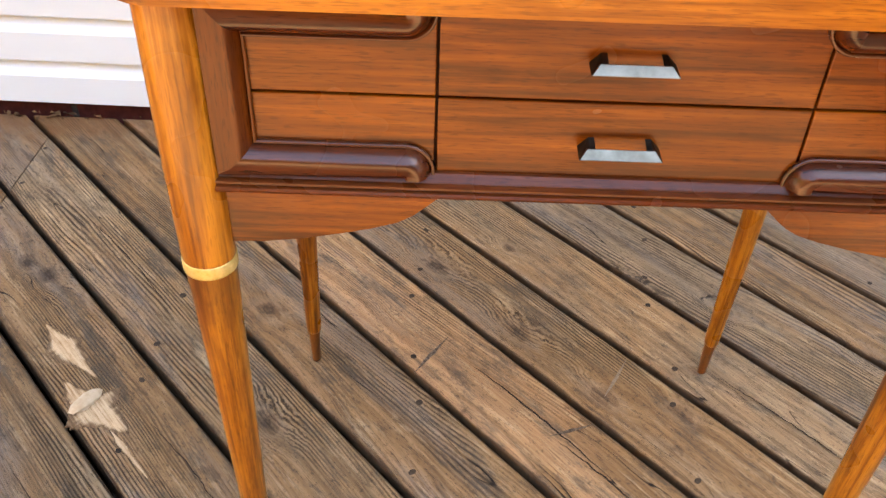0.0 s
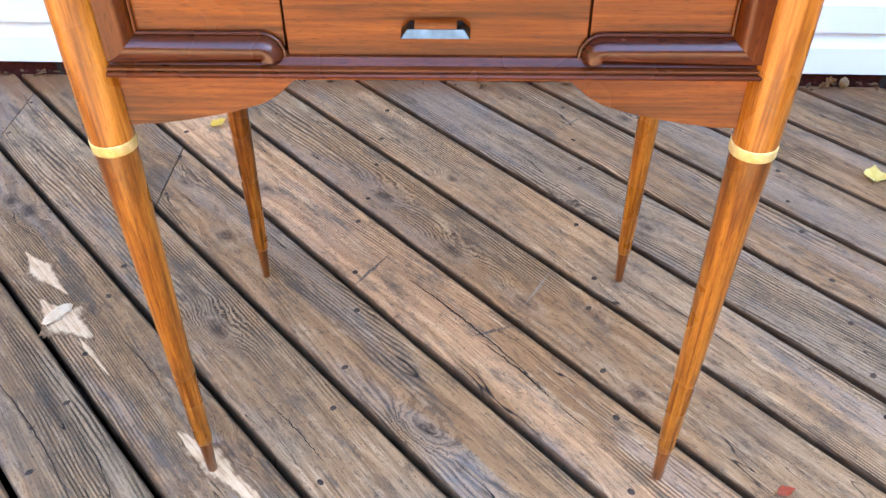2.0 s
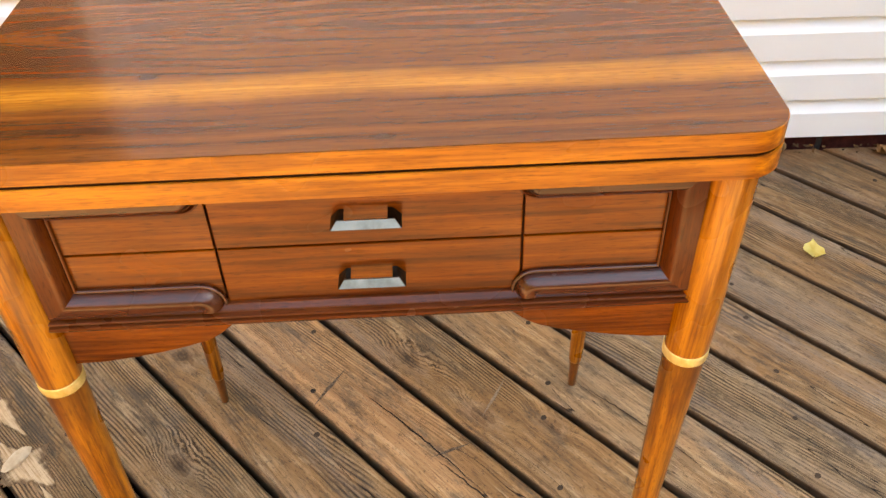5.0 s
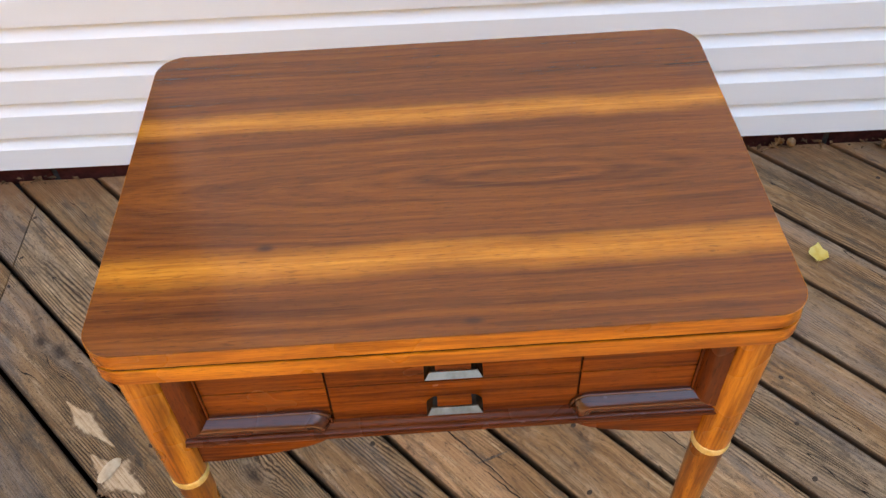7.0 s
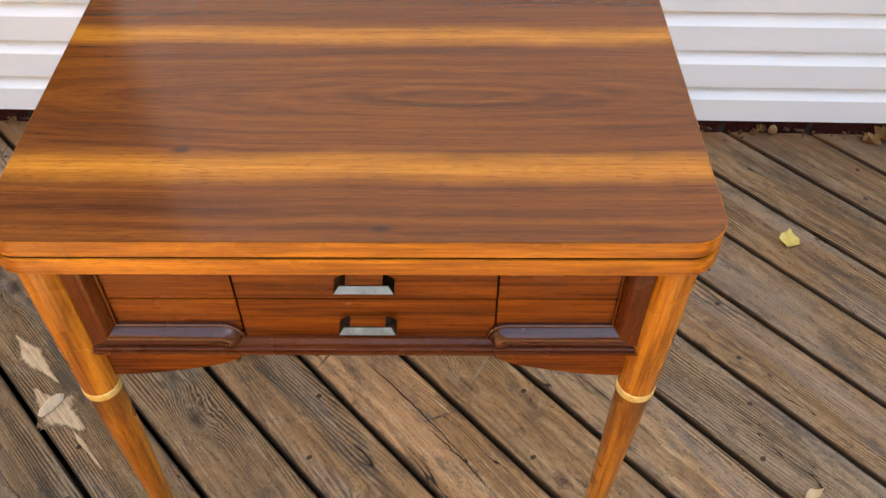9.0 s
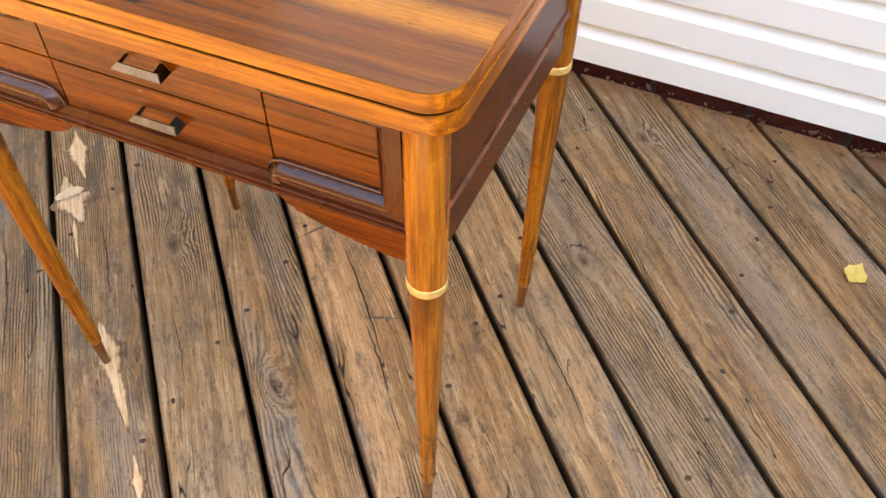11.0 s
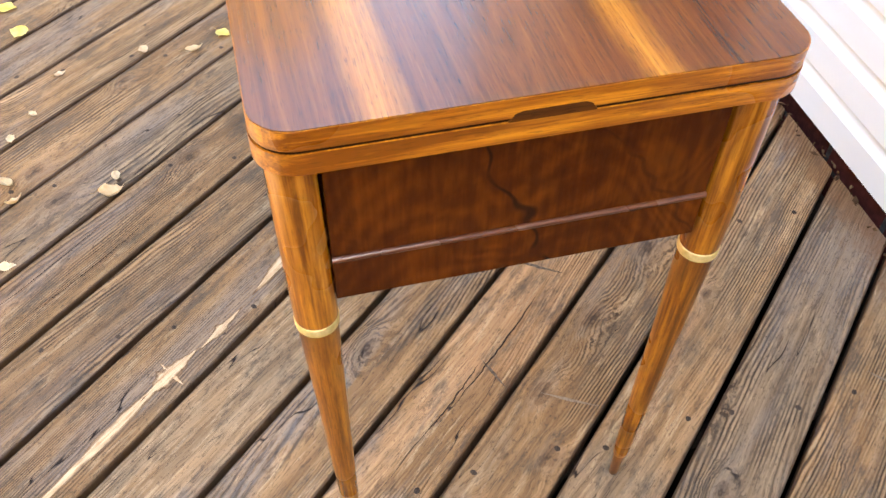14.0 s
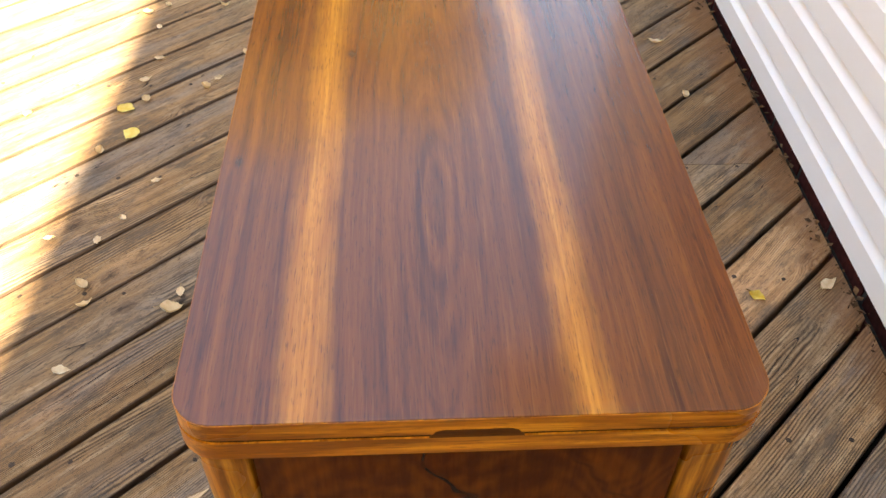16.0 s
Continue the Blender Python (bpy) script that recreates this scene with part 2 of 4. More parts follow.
def weathered_board():
    """Old softwood decking: grey and brown, raised grain, knots, dark stains."""
    m = Nodes("weathered_deck_board", 0.75)
    m.bsdf.inputs["Specular IOR Level"].default_value = 0.18
    luck = m.chance()
    shift = m.add("ShaderNodeCombineXYZ", X=m.maths("MULTIPLY", luck, 37.0), Y=m.maths("MULTIPLY", luck, 3.1), Z=m.maths("MULTIPLY", luck, 11.0)).outputs[0]
    place = m.add("ShaderNodeVectorMath", Vector=m.coord)
    m.tree.links.new(shift, place.inputs[1])
    place = place.outputs[0]
    # knots: scattered ones, and some at their own places
    cells = m.add("ShaderNodeTexVoronoi", Vector=m.stretched((2.2, 5.5, 0.0), place), Scale=1.0)
    ripple = m.maths("MULTIPLY", m.maths("SUBTRACT", m.noise(m.stretched((46.0, 70.0, 0.0), place), 1.0, 4, 0.65), 0.5), 2.4)
    away = m.maths("MULTIPLY", cells.outputs["Distance"], 19.0)
    world_place = m.tree.nodes.new("ShaderNodeNewGeometry").outputs["Position"]
    for kx, ky, size in KNOTS:
        gap = m.add("ShaderNodeVectorMath", Vector=world_place)
        gap.operation = "SUBTRACT"
        gap.inputs[1].default_value = (kx, ky, 0.0)
        turn = m.add("ShaderNodeVectorRotate", Vector=gap.outputs[0], Angle=radians(47.5))
        flat = m.stretched((0.55 / size, 1.0 / size, 0.0), turn.outputs[0])
        length = m.add("ShaderNodeVectorMath", Vector=flat)
        length.operation = "LENGTH"
        away = m.maths("SMOOTH_MIN", away, length.outputs["Value"], 0.5)
    away = m.maths("ADD", away, ripple)
    near = m.span(away, 0.5, 4.0, 1.0, 0.0)
    x, y, z = m.parts(place)[:3]
    # growth rings: contour lines of a field that runs along the board, arches here and there and parts round the knots
    arch = m.noise(m.stretched((0.75, 5.0, 1.0), place), 1.0, 1, 0.4)
    sway = m.noise(m.stretched((3.0, 14.0, 1.0), place), 1.0, 2, 0.5)
    shiver = m.noise(m.stretched((26.0, 60.0, 1.0), place), 1.0, 2, 0.6)
    bent = m.maths("MULTIPLY_ADD", near, 0.016, y)
    bent = m.maths("MULTIPLY_ADD", arch, 0.16, bent)
    bent = m.maths("MULTIPLY_ADD", sway, 0.022, bent)
    bent = m.maths("MULTIPLY_ADD", shiver, 0.0022, bent)
    rings = m.maths("MULTIPLY_ADD", m.maths("SINE", m.maths("MULTIPLY", bent, 1180.0)), 0.5, 0.5)
    patch = m.noise(m.stretched((2.6, 11.0, 1.0), place), 1.0, 3, 0.6)
    worn = m.span(patch, 0.42, 0.60, 0.10, 1.0)
    gaps = m.noise(m.stretched((9.0, 90.0, 1.0), place), 1.0, 3, 0.65)
    late = m.maths("MULTIPLY", m.span(rings, 0.52, 0.97), m.maths("MULTIPLY", worn, m.span(gaps, 0.34, 0.52)))
    line = m.add("ShaderNodeCombineXYZ", X=m.maths("MULTIPLY", x, 0.8), Y=m.maths("MULTIPLY", bent, 55.0)).outputs[0]
    broad = m.noise(line, 1.0, 3, 0.6, 0.1)
    line3 = m.add("ShaderNodeCombineXYZ", X=m.maths("MULTIPLY", x, 22.0), Y=m.maths("MULTIPLY", bent, 800.0)).outputs[0]
    hair = m.noise(line3, 1.0, 3, 0.65)
    line4 = m.add("ShaderNodeCombineXYZ", X=m.maths("MULTIPLY", x, 2.0), Y=m.maths("MULTIPLY", bent, 24.0), Z=m.maths("MULTIPLY", luck, 5.0)).outputs[0]
    check = m.maths("ABSOLUTE", m.maths("SUBTRACT", m.noise(line4, 1.0, 2, 0.5), 0.5))
    blotch = m.noise(m.stretched((3.0, 9.0, 1.0), place), 1.0, 4, 0.6)
    wide = m.span(broad, 0.30, 0.70)
    grey = m.mix(wide, (0.142, 0.095, 0.053), (0.290, 0.201, 0.118))
    brown = m.mix(wide, (0.166, 0.090, 0.037), (0.324, 0.186, 0.082))
    own = m.tree.nodes.new("ShaderNodeAttribute")
    own.attribute_type, own.attribute_name = "OBJECT", "weathering"
    tone = m.maths("ADD", m.maths("MULTIPLY_ADD", m.maths("SUBTRACT", blotch, 0.5), 1.3, 0.55), own.outputs["Fac"])
    colour = m.mix(m.span(tone, 0.38, 0.82), brown, grey)
    colour = m.mix(m.span(tone, 0.08, 0.36, 0.65, 0.0), colour, m.mix(wide, (0.310, 0.165, 0.074), (0.540, 0.320, 0.168)))
    # pale rubbed fibres, then the dark latewood and hairlines
    rubbed = m.noise(m.stretched((8.0, 62.0, 1.0), place), 1.0, 5, 0.75)
    colour = m.mix(m.span(rubbed, 0.52, 0.69, 0.0, 0.64), colour, (0.455, 0.318, 0.184))
    colour = m.mix(m.maths("MULTIPLY", late, 0.86), colour, (0.025, 0.015, 0.009))
    colour = m.mix(m.maths("MULTIPLY", m.span(rings, 0.42, 0.06), m.maths("MULTIPLY", worn, 0.30)), colour, (0.460, 0.320, 0.186))
    colour = m.mix(m.span(hair, 0.53, 0.65, 0.0, 0.52), colour, (0.030, 0.020, 0.013))
    # blue-grey mildew in drawn-out clouds, and brown-black stains
    mildew = m.noise(m.stretched((4.2, 15.0, 1.0), place), 1.3, 6, 0.78)
    colour = m.mix(m.span(mildew, 0.48, 0.66, 0.0, 0.74), colour, (0.064, 0.053, 0.040))
    silver = m.noise(m.stretched((1.6, 10.0, 1.0), place), 1.0, 4, 0.65)
    colour = m.mix(m.maths("MULTIPLY", m.span(silver, 0.47, 0.64), m.span(hair, 0.60, 0.44, 0.15, 0.50)), colour, (0.212, 0.182, 0.158))
    stain = m.noise(m.stretched((9.0, 34.0, 1.0), place), 1.7, 5, 0.75)
    colour = m.mix(m.span(stain, 0.54, 0.66, 0.0, 0.50), colour, (0.040, 0.027, 0.018))
    grit = m.noise(m.stretched((120.0, 240.0, 1.0), place), 1.0, 3, 0.7)
    colour = m.mix(m.span(grit, 0.57, 0.66, 0.0, 0.48), colour, (0.030, 0.022, 0.016))
    crack = m.maths("MULTIPLY", m.span(check, 0.001, 0.005, 1.0, 0.0), m.span(blotch, 0.50, 0.58))
    colour = m.mix(crack, colour, (0.015, 0.010, 0.008))
    ring = m.maths("MULTIPLY_ADD", m.maths("SINE", m.maths("MULTIPLY", away, 8.5)), 0.5, 0.5)
    halo = m.span(away, 1.0, 2.2, 1.0, 0.0)
    core = m.span(away, 0.45, 0.85, 1.0, 0.0)
    colour = m.mix(m.maths("MULTIPLY", halo, m.maths("MULTIPLY_ADD", ring, 0.30, 0.16)), colour, (0.075, 0.045, 0.028))
    colour = m.mix(m.maths("MULTIPLY", core, m.maths("MULTIPLY_ADD", ring, 0.30, 0.45)), colour, (0.035, 0.022, 0.014))
    shell = m.maths("MULTIPLY", m.span(away, 0.85, 1.25), m.span(away, 1.5, 2.1, 1.0, 0.0))
    colour = m.mix(m.maths("MULTIPLY", shell, 0.14), colour, (0.400, 0.280, 0.175))
    # dirt along the two edges of each board
    side = m.maths("ABSOLUTE", m.parts()[1])
    rim = m.maths("MULTIPLY_ADD", m.noise(m.stretched((9.0, 60.0, 1.0), place), 1.0, 4, 0.7), 0.010, side)
    colour = m.mix(m.span(rim, 0.0655, 0.0695, 0.0, 0.85), colour, (0.042, 0.022, 0.011))
    lightness = m.tree.nodes.new("ShaderNodeAttribute")
    lightness.attribute_type, lightness.attribute_name = "OBJECT", "lightness"
    shade = m.add("ShaderNodeVectorMath", Vector=colour)
    shade.operation = "SCALE"
    m.tree.links.new(lightness.outputs["Fac"], shade.inputs["Scale"])
    colour = shade.outputs[0]
    # a damp patch
    gap = m.add("ShaderNodeVectorMath", Vector=world_place)
    gap.operation = "DISTANCE"
    gap.inputs[1].default_value = (-0.690, -0.035, 0.0)
    damp = m.maths("MULTIPLY_ADD", m.noise(world_place, 16.0, 4, 0.7), 0.12, gap.outputs["Value"])
    colour = m.mix(m.span(damp, 0.07, 0.15, 0.6, 0.0), colour, (0.050, 0.034, 0.020))
    # rust-brown dirt on the ends by the house
    px, py, pz = m.parts(world_place)[:3]
    edge = m.maths("MULTIPLY_ADD", m.noise(world_place, 22.0, 4, 0.7), 0.16, py)
    colour = m.mix(m.span(edge, 1.03, 1.13, 0.0, 0.65), colour, (0.150, 0.062, 0.020))
    relief = m.maths("ADD", m.maths("MULTIPLY", late, -0.45), m.maths("ADD", m.maths("MULTIPLY", hair, -0.35), m.maths("MULTIPLY", crack, -0.8)))
    return m.finish(colour, m.span(blotch, 0.3, 0.7, 0.60, 0.82), relief, 0.9, 0.004)


def vinyl():
    m = Nodes("white_vinyl_siding", 0.42)
    soft = m.noise(m.stretched((1.2, 1.0, 6.0)), 1.0, 3)
    grain = m.noise(m.stretched((12.0, 60.0, 160.0)), 1.0, 3)
    colour = m.ramp(soft, (0.3, (0.805, 0.865, 0.880)), (0.7, (0.855, 0.915, 0.930)))
    return m.finish(colour, None, grain, 0.06, 0.0006)


def speckled(name, a, b, scale, rough=0.8, metal=0.0, bump=0.2):
    m = Nodes(name, rough, metal)
    m.bsdf.inputs["Specular IOR Level"].default_value = 0.12 if rough > 0.65 else 0.5
    spot = m.noise(m.coord, scale, 4, 0.6)
    tint = m.maths("MULTIPLY_ADD", m.maths("SUBTRACT", m.chance(), 0.5), 0.25, spot)
    return m.finish(m.ramp(tint, (0.3, a), (0.7, b)), None, spot, bump, 0.001)


def torn_wood():
    """Bare splintered wood: pale fibres along the boards with brown between them."""
    m = Nodes("splintered_bare_wood", 0.85)
    m.bsdf.inputs["Specular IOR Level"].default_value = 0.12
    along_grain = m.add("ShaderNodeVectorRotate", Vector=m.coord, Angle=radians(47.5)).outputs[0]
    fibre = m.noise(m.stretched((14.0, 260.0, 1.0), along_grain), 1.0, 4, 0.65, 0.3)
    patch = m.noise(m.stretched((30.0, 70.0, 1.0), along_grain), 1.0, 4, 0.7)
    value = m.maths("MULTIPLY_ADD", m.maths("SUBTRACT", patch, 0.5), 0.5, fibre)
    colour = m.ramp(value, (0.30, (0.300, 0.178, 0.088)), (0.44, (0.470, 0.310, 0.170)), (0.58, (0.590, 0.420, 0.250)))
    # towards the rim the bare wood frays out into the brown weathered surface
    rim = m.tree.nodes.new("ShaderNodeAttribute")
    rim.attribute_name = "rim"
    fray = m.maths("MULTIPLY_ADD", m.maths("SUBTRACT", m.noise(m.stretched((22.0, 170.0, 1.0), along_grain), 1.0, 4, 0.7), 0.5), 0.9, rim.outputs["Fac"])
    old = m.ramp(fibre, (0.38, (0.100, 0.058, 0.030)), (0.62, (0.240, 0.150, 0.082)))
    colour = m.mix(m.span(fray, 0.42, 0.80), colour, old)
    return m.finish(colour, None, fibre, 0.7, 0.002)


mat_side = side_veneer()
mat_top = top_veneer()
mat_board = weathered_board()
mat_vinyl = vinyl()
mat_brass = speckled("worn_brass", (0.60, 0.44, 0.13), (0.88, 0.71, 0.32), 110, 0.5, 0.5, 0.25)
mat_nickel = speckled("brushed_nickel", (0.16, 0.142, 0.106), (0.27, 0.242, 0.185), 90, 0.34, 1.0, 0.05)
mat_post = speckled("tarnished_metal", (0.02, 0.017, 0.012), (0.055, 0.048, 0.036), 80, 0.4, 0.9, 0.1)
mat_brick = speckled("dark_red_brick", (0.045, 0.012, 0.010), (0.10, 0.025, 0.020), 60, 0.85)
mat_mortar = speckled("grey_mortar", (0.035, 0.030, 0.027), (0.085, 0.075, 0.068), 80, 0.9)
# earth and joists: the shade under the board gaps is put into their colours
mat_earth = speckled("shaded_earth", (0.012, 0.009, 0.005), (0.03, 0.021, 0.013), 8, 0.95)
mat_joist = speckled("shade_dark_joist_wood", (0.012, 0.008, 0.005), (0.03, 0.02, 0.013), 30, 0.9)
mat_scuff = speckled("grey_scuffed_wood", (0.085, 0.062, 0.044), (0.30, 0.225, 0.155), 260, 0.85, 0.0, 0.5)
mat_red = speckled("red_leaf", (0.38, 0.06, 0.03), (0.55, 0.14, 0.06), 60, 0.6)
mat_bare = torn_wood()
mat_chip = speckled("pale_split_wood", (0.44, 0.31, 0.185), (0.60, 0.46, 0.30), 90, 0.85, 0.0, 0.3)
mat_nail = speckled("rusty_nail_head", (0.030, 0.023, 0.018), (0.085, 0.060, 0.042), 260, 0.7, 0.3)
mat_crack = speckled("dark_open_crack", (0.012, 0.009, 0.008), (0.035, 0.024, 0.018), 200, 0.9)
mat_yellow = speckled("yellow_leaf", (0.78, 0.55, 0.06), (0.90, 0.76, 0.26), 60, 0.6)
mat_tan = speckled("dry_tan_leaf", (0.70, 0.53, 0.31), (0.92, 0.79, 0.56), 60, 0.7)
mat_stalk = speckled("brown_leaf_stalk", (0.22, 0.13, 0.05), (0.38, 0.25, 0.11), 80, 0.7)
mat_oak = speckled("dry_brown_oak_leaf", (0.20, 0.095, 0.035), (0.40, 0.225, 0.10), 45, 0.75)
mat_nut = speckled("brown_nut_shell", (0.16, 0.085, 0.03), (0.34, 0.20, 0.085), 70, 0.55)
mat_litter = speckled("rotten_leaf_litter", (0.03, 0.015, 0.007), (0.17, 0.09, 0.04), 30, 0.9)
mat_glass = Nodes("dark_window_glass", 0.03).finish((0.012, 0.014, 0.016))
mat_tree = speckled("autumn_foliage", (0.060, 0.036, 0.008), (0.22, 0.115, 0.022), 1.2, 0.9)
mat_roof = speckled("dark_roof_shingle", (0.04, 0.04, 0.042), (0.09, 0.085, 0.08), 12, 0.9)


# ---- mesh helpers ----
def part(name, bm, material, parent=None, label=""):
    bmesh.ops.recalc_face_normals(bm, faces=bm.faces)
    mesh = bpy.data.meshes.new(name)
    bm.to_mesh(mesh)
    bm.free()
    mesh.materials.append(material)
    ob = new(name, mesh)
    ob.parent = parent
    if label:
        ob["label"] = label
    return ob


def smooth(ob, angle=40):
    ob.data.shade_smooth()
    ob.data.set_sharp_from_angle(angle=radians(angle))
    return ob


def empty(name, place=(0, 0, 0)):
    ob = new(name)
    ob.empty_display_size = 0.1
    ob.location = place
    return ob


def block(x0, x1, y0, y1, z0, z1, bevel=0.0, segments=2, bm=None):
    bm = bm or bmesh.new()
    made = bmesh.ops.create_cube(bm, size=1.0, matrix=Matrix.LocRotScale(((x0 + x1) / 2, (y0 + y1) / 2, (z0 + z1) / 2), None, (x1 - x0, y1 - y0, z1 - z0)))
    if bevel:
        edges = {e for v in made["verts"] for e in v.link_edges}
        bmesh.ops.bevel(bm, geom=list(edges), offset=bevel, segments=segments, affect="EDGES", profile=0.5)
    return bm


def slab(outline, axis, a, b):
    """A prism: an outline of pairs, pushed along an axis from a to b."""
    bm = bmesh.new()
    place = {"x": lambda p, s: (s, p[0], p[1]), "y": lambda p, s: (p[0], s, p[1]), "z": lambda p, s: (p[0], p[1], s)}[axis]
    low = [bm.verts.new(place(p, a)) for p in outline]
    high = [bm.verts.new(place(p, b)) for p in outline]
    bm.faces.new(low[::-1])
    bm.faces.new(high)
    for i in range(len(outline)):
        j = (i + 1) % len(outline)
        bm.faces.new((low[i], low[j], high[j], high[i]))
    return bm


def soften(bm, test, offset, segments=3):
    """Bevels the edges whose two ends pass the test."""
    edges = [e for e in bm.edges if all(test(v.co) for v in e.verts)]
    bmesh.ops.bevel(bm, geom=edges, offset=offset, segments=segments, affect="EDGES", profile=0.5)
    return bm


def rounded(x0, x1, y0, y1, r, steps=10, corners=(1, 1, 1, 1)):
    """The outline of a rectangle with round corners (from the upper right, anticlockwise)."""
    points = []
    for k, (cx, cy) in enumerate(((x1, y1), (x0, y1), (x0, y0), (x1, y0))):
        if not corners[k]:
            points.append((cx, cy))
            continue
        mx, my = cx + (-r if cx == x1 else r), cy + (-r if cy == y1 else r)
        for i in range(steps + 1):
            a = math.pi / 2 * (k + i / steps)
            points.append((mx + r * math.cos(a), my + r * math.sin(a)))
    return points


def turned(profile, steps=32):
    """A lathed body from (radius, height) pairs, closed at both ends."""
    bm = bmesh.new()
    rings = [[bm.verts.new((r * math.cos(2 * math.pi * i / steps), r * math.sin(2 * math.pi * i / steps), z)) for i in range(steps)] for r, z in profile]
    for low, high in zip(rings, rings[1:]):
        for i in range(steps):
            j = (i + 1) % steps
            bm.faces.new((low[i], low[j], high[j], high[i]))
    bm.faces.new(rings[0][::-1])
    bm.faces.new(rings[-1])
    return bm


def two_grains(ob, other):
    """Gives the faces that look along x their own grain direction."""
    ob.data.materials.append(other)
    for face in ob.data.polygons:
        if abs(face.normal.x) > 0.7:
            face.material_index = 1
    return ob


# ---- the house: wall, siding, foundation, eave ----
WALL_Y, WALL_TURN = 1.066, -1.15
WALL_X0, WALL_X1, EAVE = -2.9, 7.0, 5.0
wall = tagged(empty("wall_north", (0, WALL_Y, 0)), "house wall clad in white Dutch-lap vinyl siding", "wall", kind="structure")
wall.rotation_euler.z = radians(WALL_TURN)
part("wall_core", block(WALL_X0, WALL_X1, 0.03, 0.20, 0.02, EAVE), mat_mortar, wall)
part("gable_wall", block(WALL_X0, WALL_X0 + 0.15, 0.20, 5.0, 0.02, EAVE), mat_vinyl, wall)
COURSE, BASE = 0.0955, 0.0235
profile = [(0.024, 0.0), (0.002, 0.0), (0.0, 0.0015), (0.0, 0.0615), (0.0008, 0.0630), (0.0075, 0.0745), (0.0125, 0.0850), (0.0150, 0.0940), (0.0152, 0.0972), (0.024, 0.0972)]
# panels of two courses whose ends lap within view
LAPS = {0: 0.520, 1: 0.520, 4: 0.490, 5: 0.490}
course_mesh = None
for i in range(int((EAVE - BASE) / COURSE)):
    if course_mesh is None:
        ob = part("siding_course", slab(profile, "x", WALL_X0, WALL_X1), mat_vinyl, wall)
        smooth(ob, 20)
        course_mesh = ob.data
    else:
        ob = new("siding_course", course_mesh)
        ob.parent = wall
    ob.location.z = BASE + i * COURSE
    if i in LAPS:
        # the next panel laps over this one and lies a little proud of it
        over = smooth(part("siding_panel_end", slab(profile, "x", LAPS[i], WALL_X1 - 0.002), mat_vinyl, wall), 25)
        over.location = (0.0, -0.0016, BASE + i * COURSE)

roof = tagged(empty("roof", (0, WALL_Y, EAVE)), "shingled roof with a boxed eave", "roof", kind="structure")
roof.rotation_euler.z = radians(WALL_TURN)
part("soffit", block(WALL_X0 - 0.3, WALL_X1 + 0.3, -0.40, 0.2, -0.02, 0.0), mat_vinyl, roof)
part("fascia", block(WALL_X0 - 0.3, WALL_X1 + 0.3, -0.42, -0.40, -0.02, 0.16), mat_vinyl, roof)
part("roof_slope", slab([(-0.44, 0.16), (5.0, 3.0), (5.0, 3.1), (-0.44, 0.19)], "x", WALL_X0 - 0.4, WALL_X1 + 0.4), mat_roof, roof)

foundation = tagged(empty("foundation", (0, WALL_Y, 0)), "dark red brick foundation under the siding", "wall", kind="structure")
foundation.rotation_euler.z = radians(WALL_TURN)
part("mortar_bed", block(WALL_X0, WALL_X1, 0.022, 0.20, -0.6, 0.020), mat_mortar, foundation)

# unseen plain wall added on the east side to shade part of the deck
sun_block = tagged(empty("sun_block_east", (3.72, 0.0, 0.0)), "added unseen wall that keeps sun and sky off the deck", "wall", kind="structure")
part("wing_wall", block(0.0, 0.16, -2.5, 1.03, -0.6, 3.25), mat_vinyl, sun_block)
part("wing_coping", block(-0.05, 0.21, -2.55, 1.03, 3.25, 3.35, 0.01, 1), mat_vinyl, sun_block)

# a window beside the deck, with dark glass
window = tagged(empty("window_1", (-1.16, WALL_Y + 0.023, 1.62)), "white-framed house window with dark glass", "window", kind="structure")
window.rotation_euler.z = radians(WALL_TURN)
for x0, x1, z0, z1 in ((-0.60, -0.53, -0.62, 0.62), (0.53, 0.60, -0.62, 0.62), (-0.53, 0.53, 0.55, 0.62), (-0.53, 0.53, -0.62, -0.55), (-0.53, 0.53, -0.025, 0.025)):
    part("window_frame", block(x0, x1, -0.055, 0.0, z0, z1, 0.004, 1), mat_vinyl, window)
part("window_sill", block(-0.63, 0.63, -0.085, 0.0, -0.66, -0.622, 0.004, 1), mat_vinyl, window)
for z0, z1 in ((-0.55, -0.025), (0.025, 0.55)):
    part("pane", block(-0.53, 0.53, -0.035, -0.028, z0, z1), mat_glass, window)

# far belt of unseen trees, added to block low sky and its sheen on the lid
belt = bmesh.new()
rnd = random.Random(3)
for k in range(520):
    a = radians(rnd.uniform(-184, 8))
    dist = rnd.uniform(17, 24)
    height = (10.5 + 3.0 * math.sin(a * 5.0) + 6.0 * math.exp(-((math.degrees(a) + 168) / 13) ** 2) + rnd.uniform(-1.5, 1.5)) * rnd.uniform(0.12, 1.0)
    size = rnd.uniform(1.0, 2.3)
    made = bmesh.ops.create_icosphere(belt, subdivisions=1, radius=size, matrix=Matrix.Translation((dist * math.cos(a), dist * math.sin(a), max(0.2, height))))
    for v in made["verts"]:
        v.co += Vector((rnd.uniform(-0.5, 0.5), rnd.uniform(-0.5, 0.5), rnd.uniform(-0.5, 0.5)))
tagged(part("backdrop", belt, mat_tree), "unseen belt of autumn trees added to block the low sky", "trees", kind="structure")

# ---- ground and deck frame ----
bm = bmesh.new()
bmesh.ops.create_grid(bm, x_segments=40, y_segments=40, size=400, matrix=Matrix.Translation((0, 0, -0.62)))
ground = tagged(part("ground", bm, mat_earth), "bare earth below and beyond the deck, coloured dark as in shade", "ground", kind="structure")

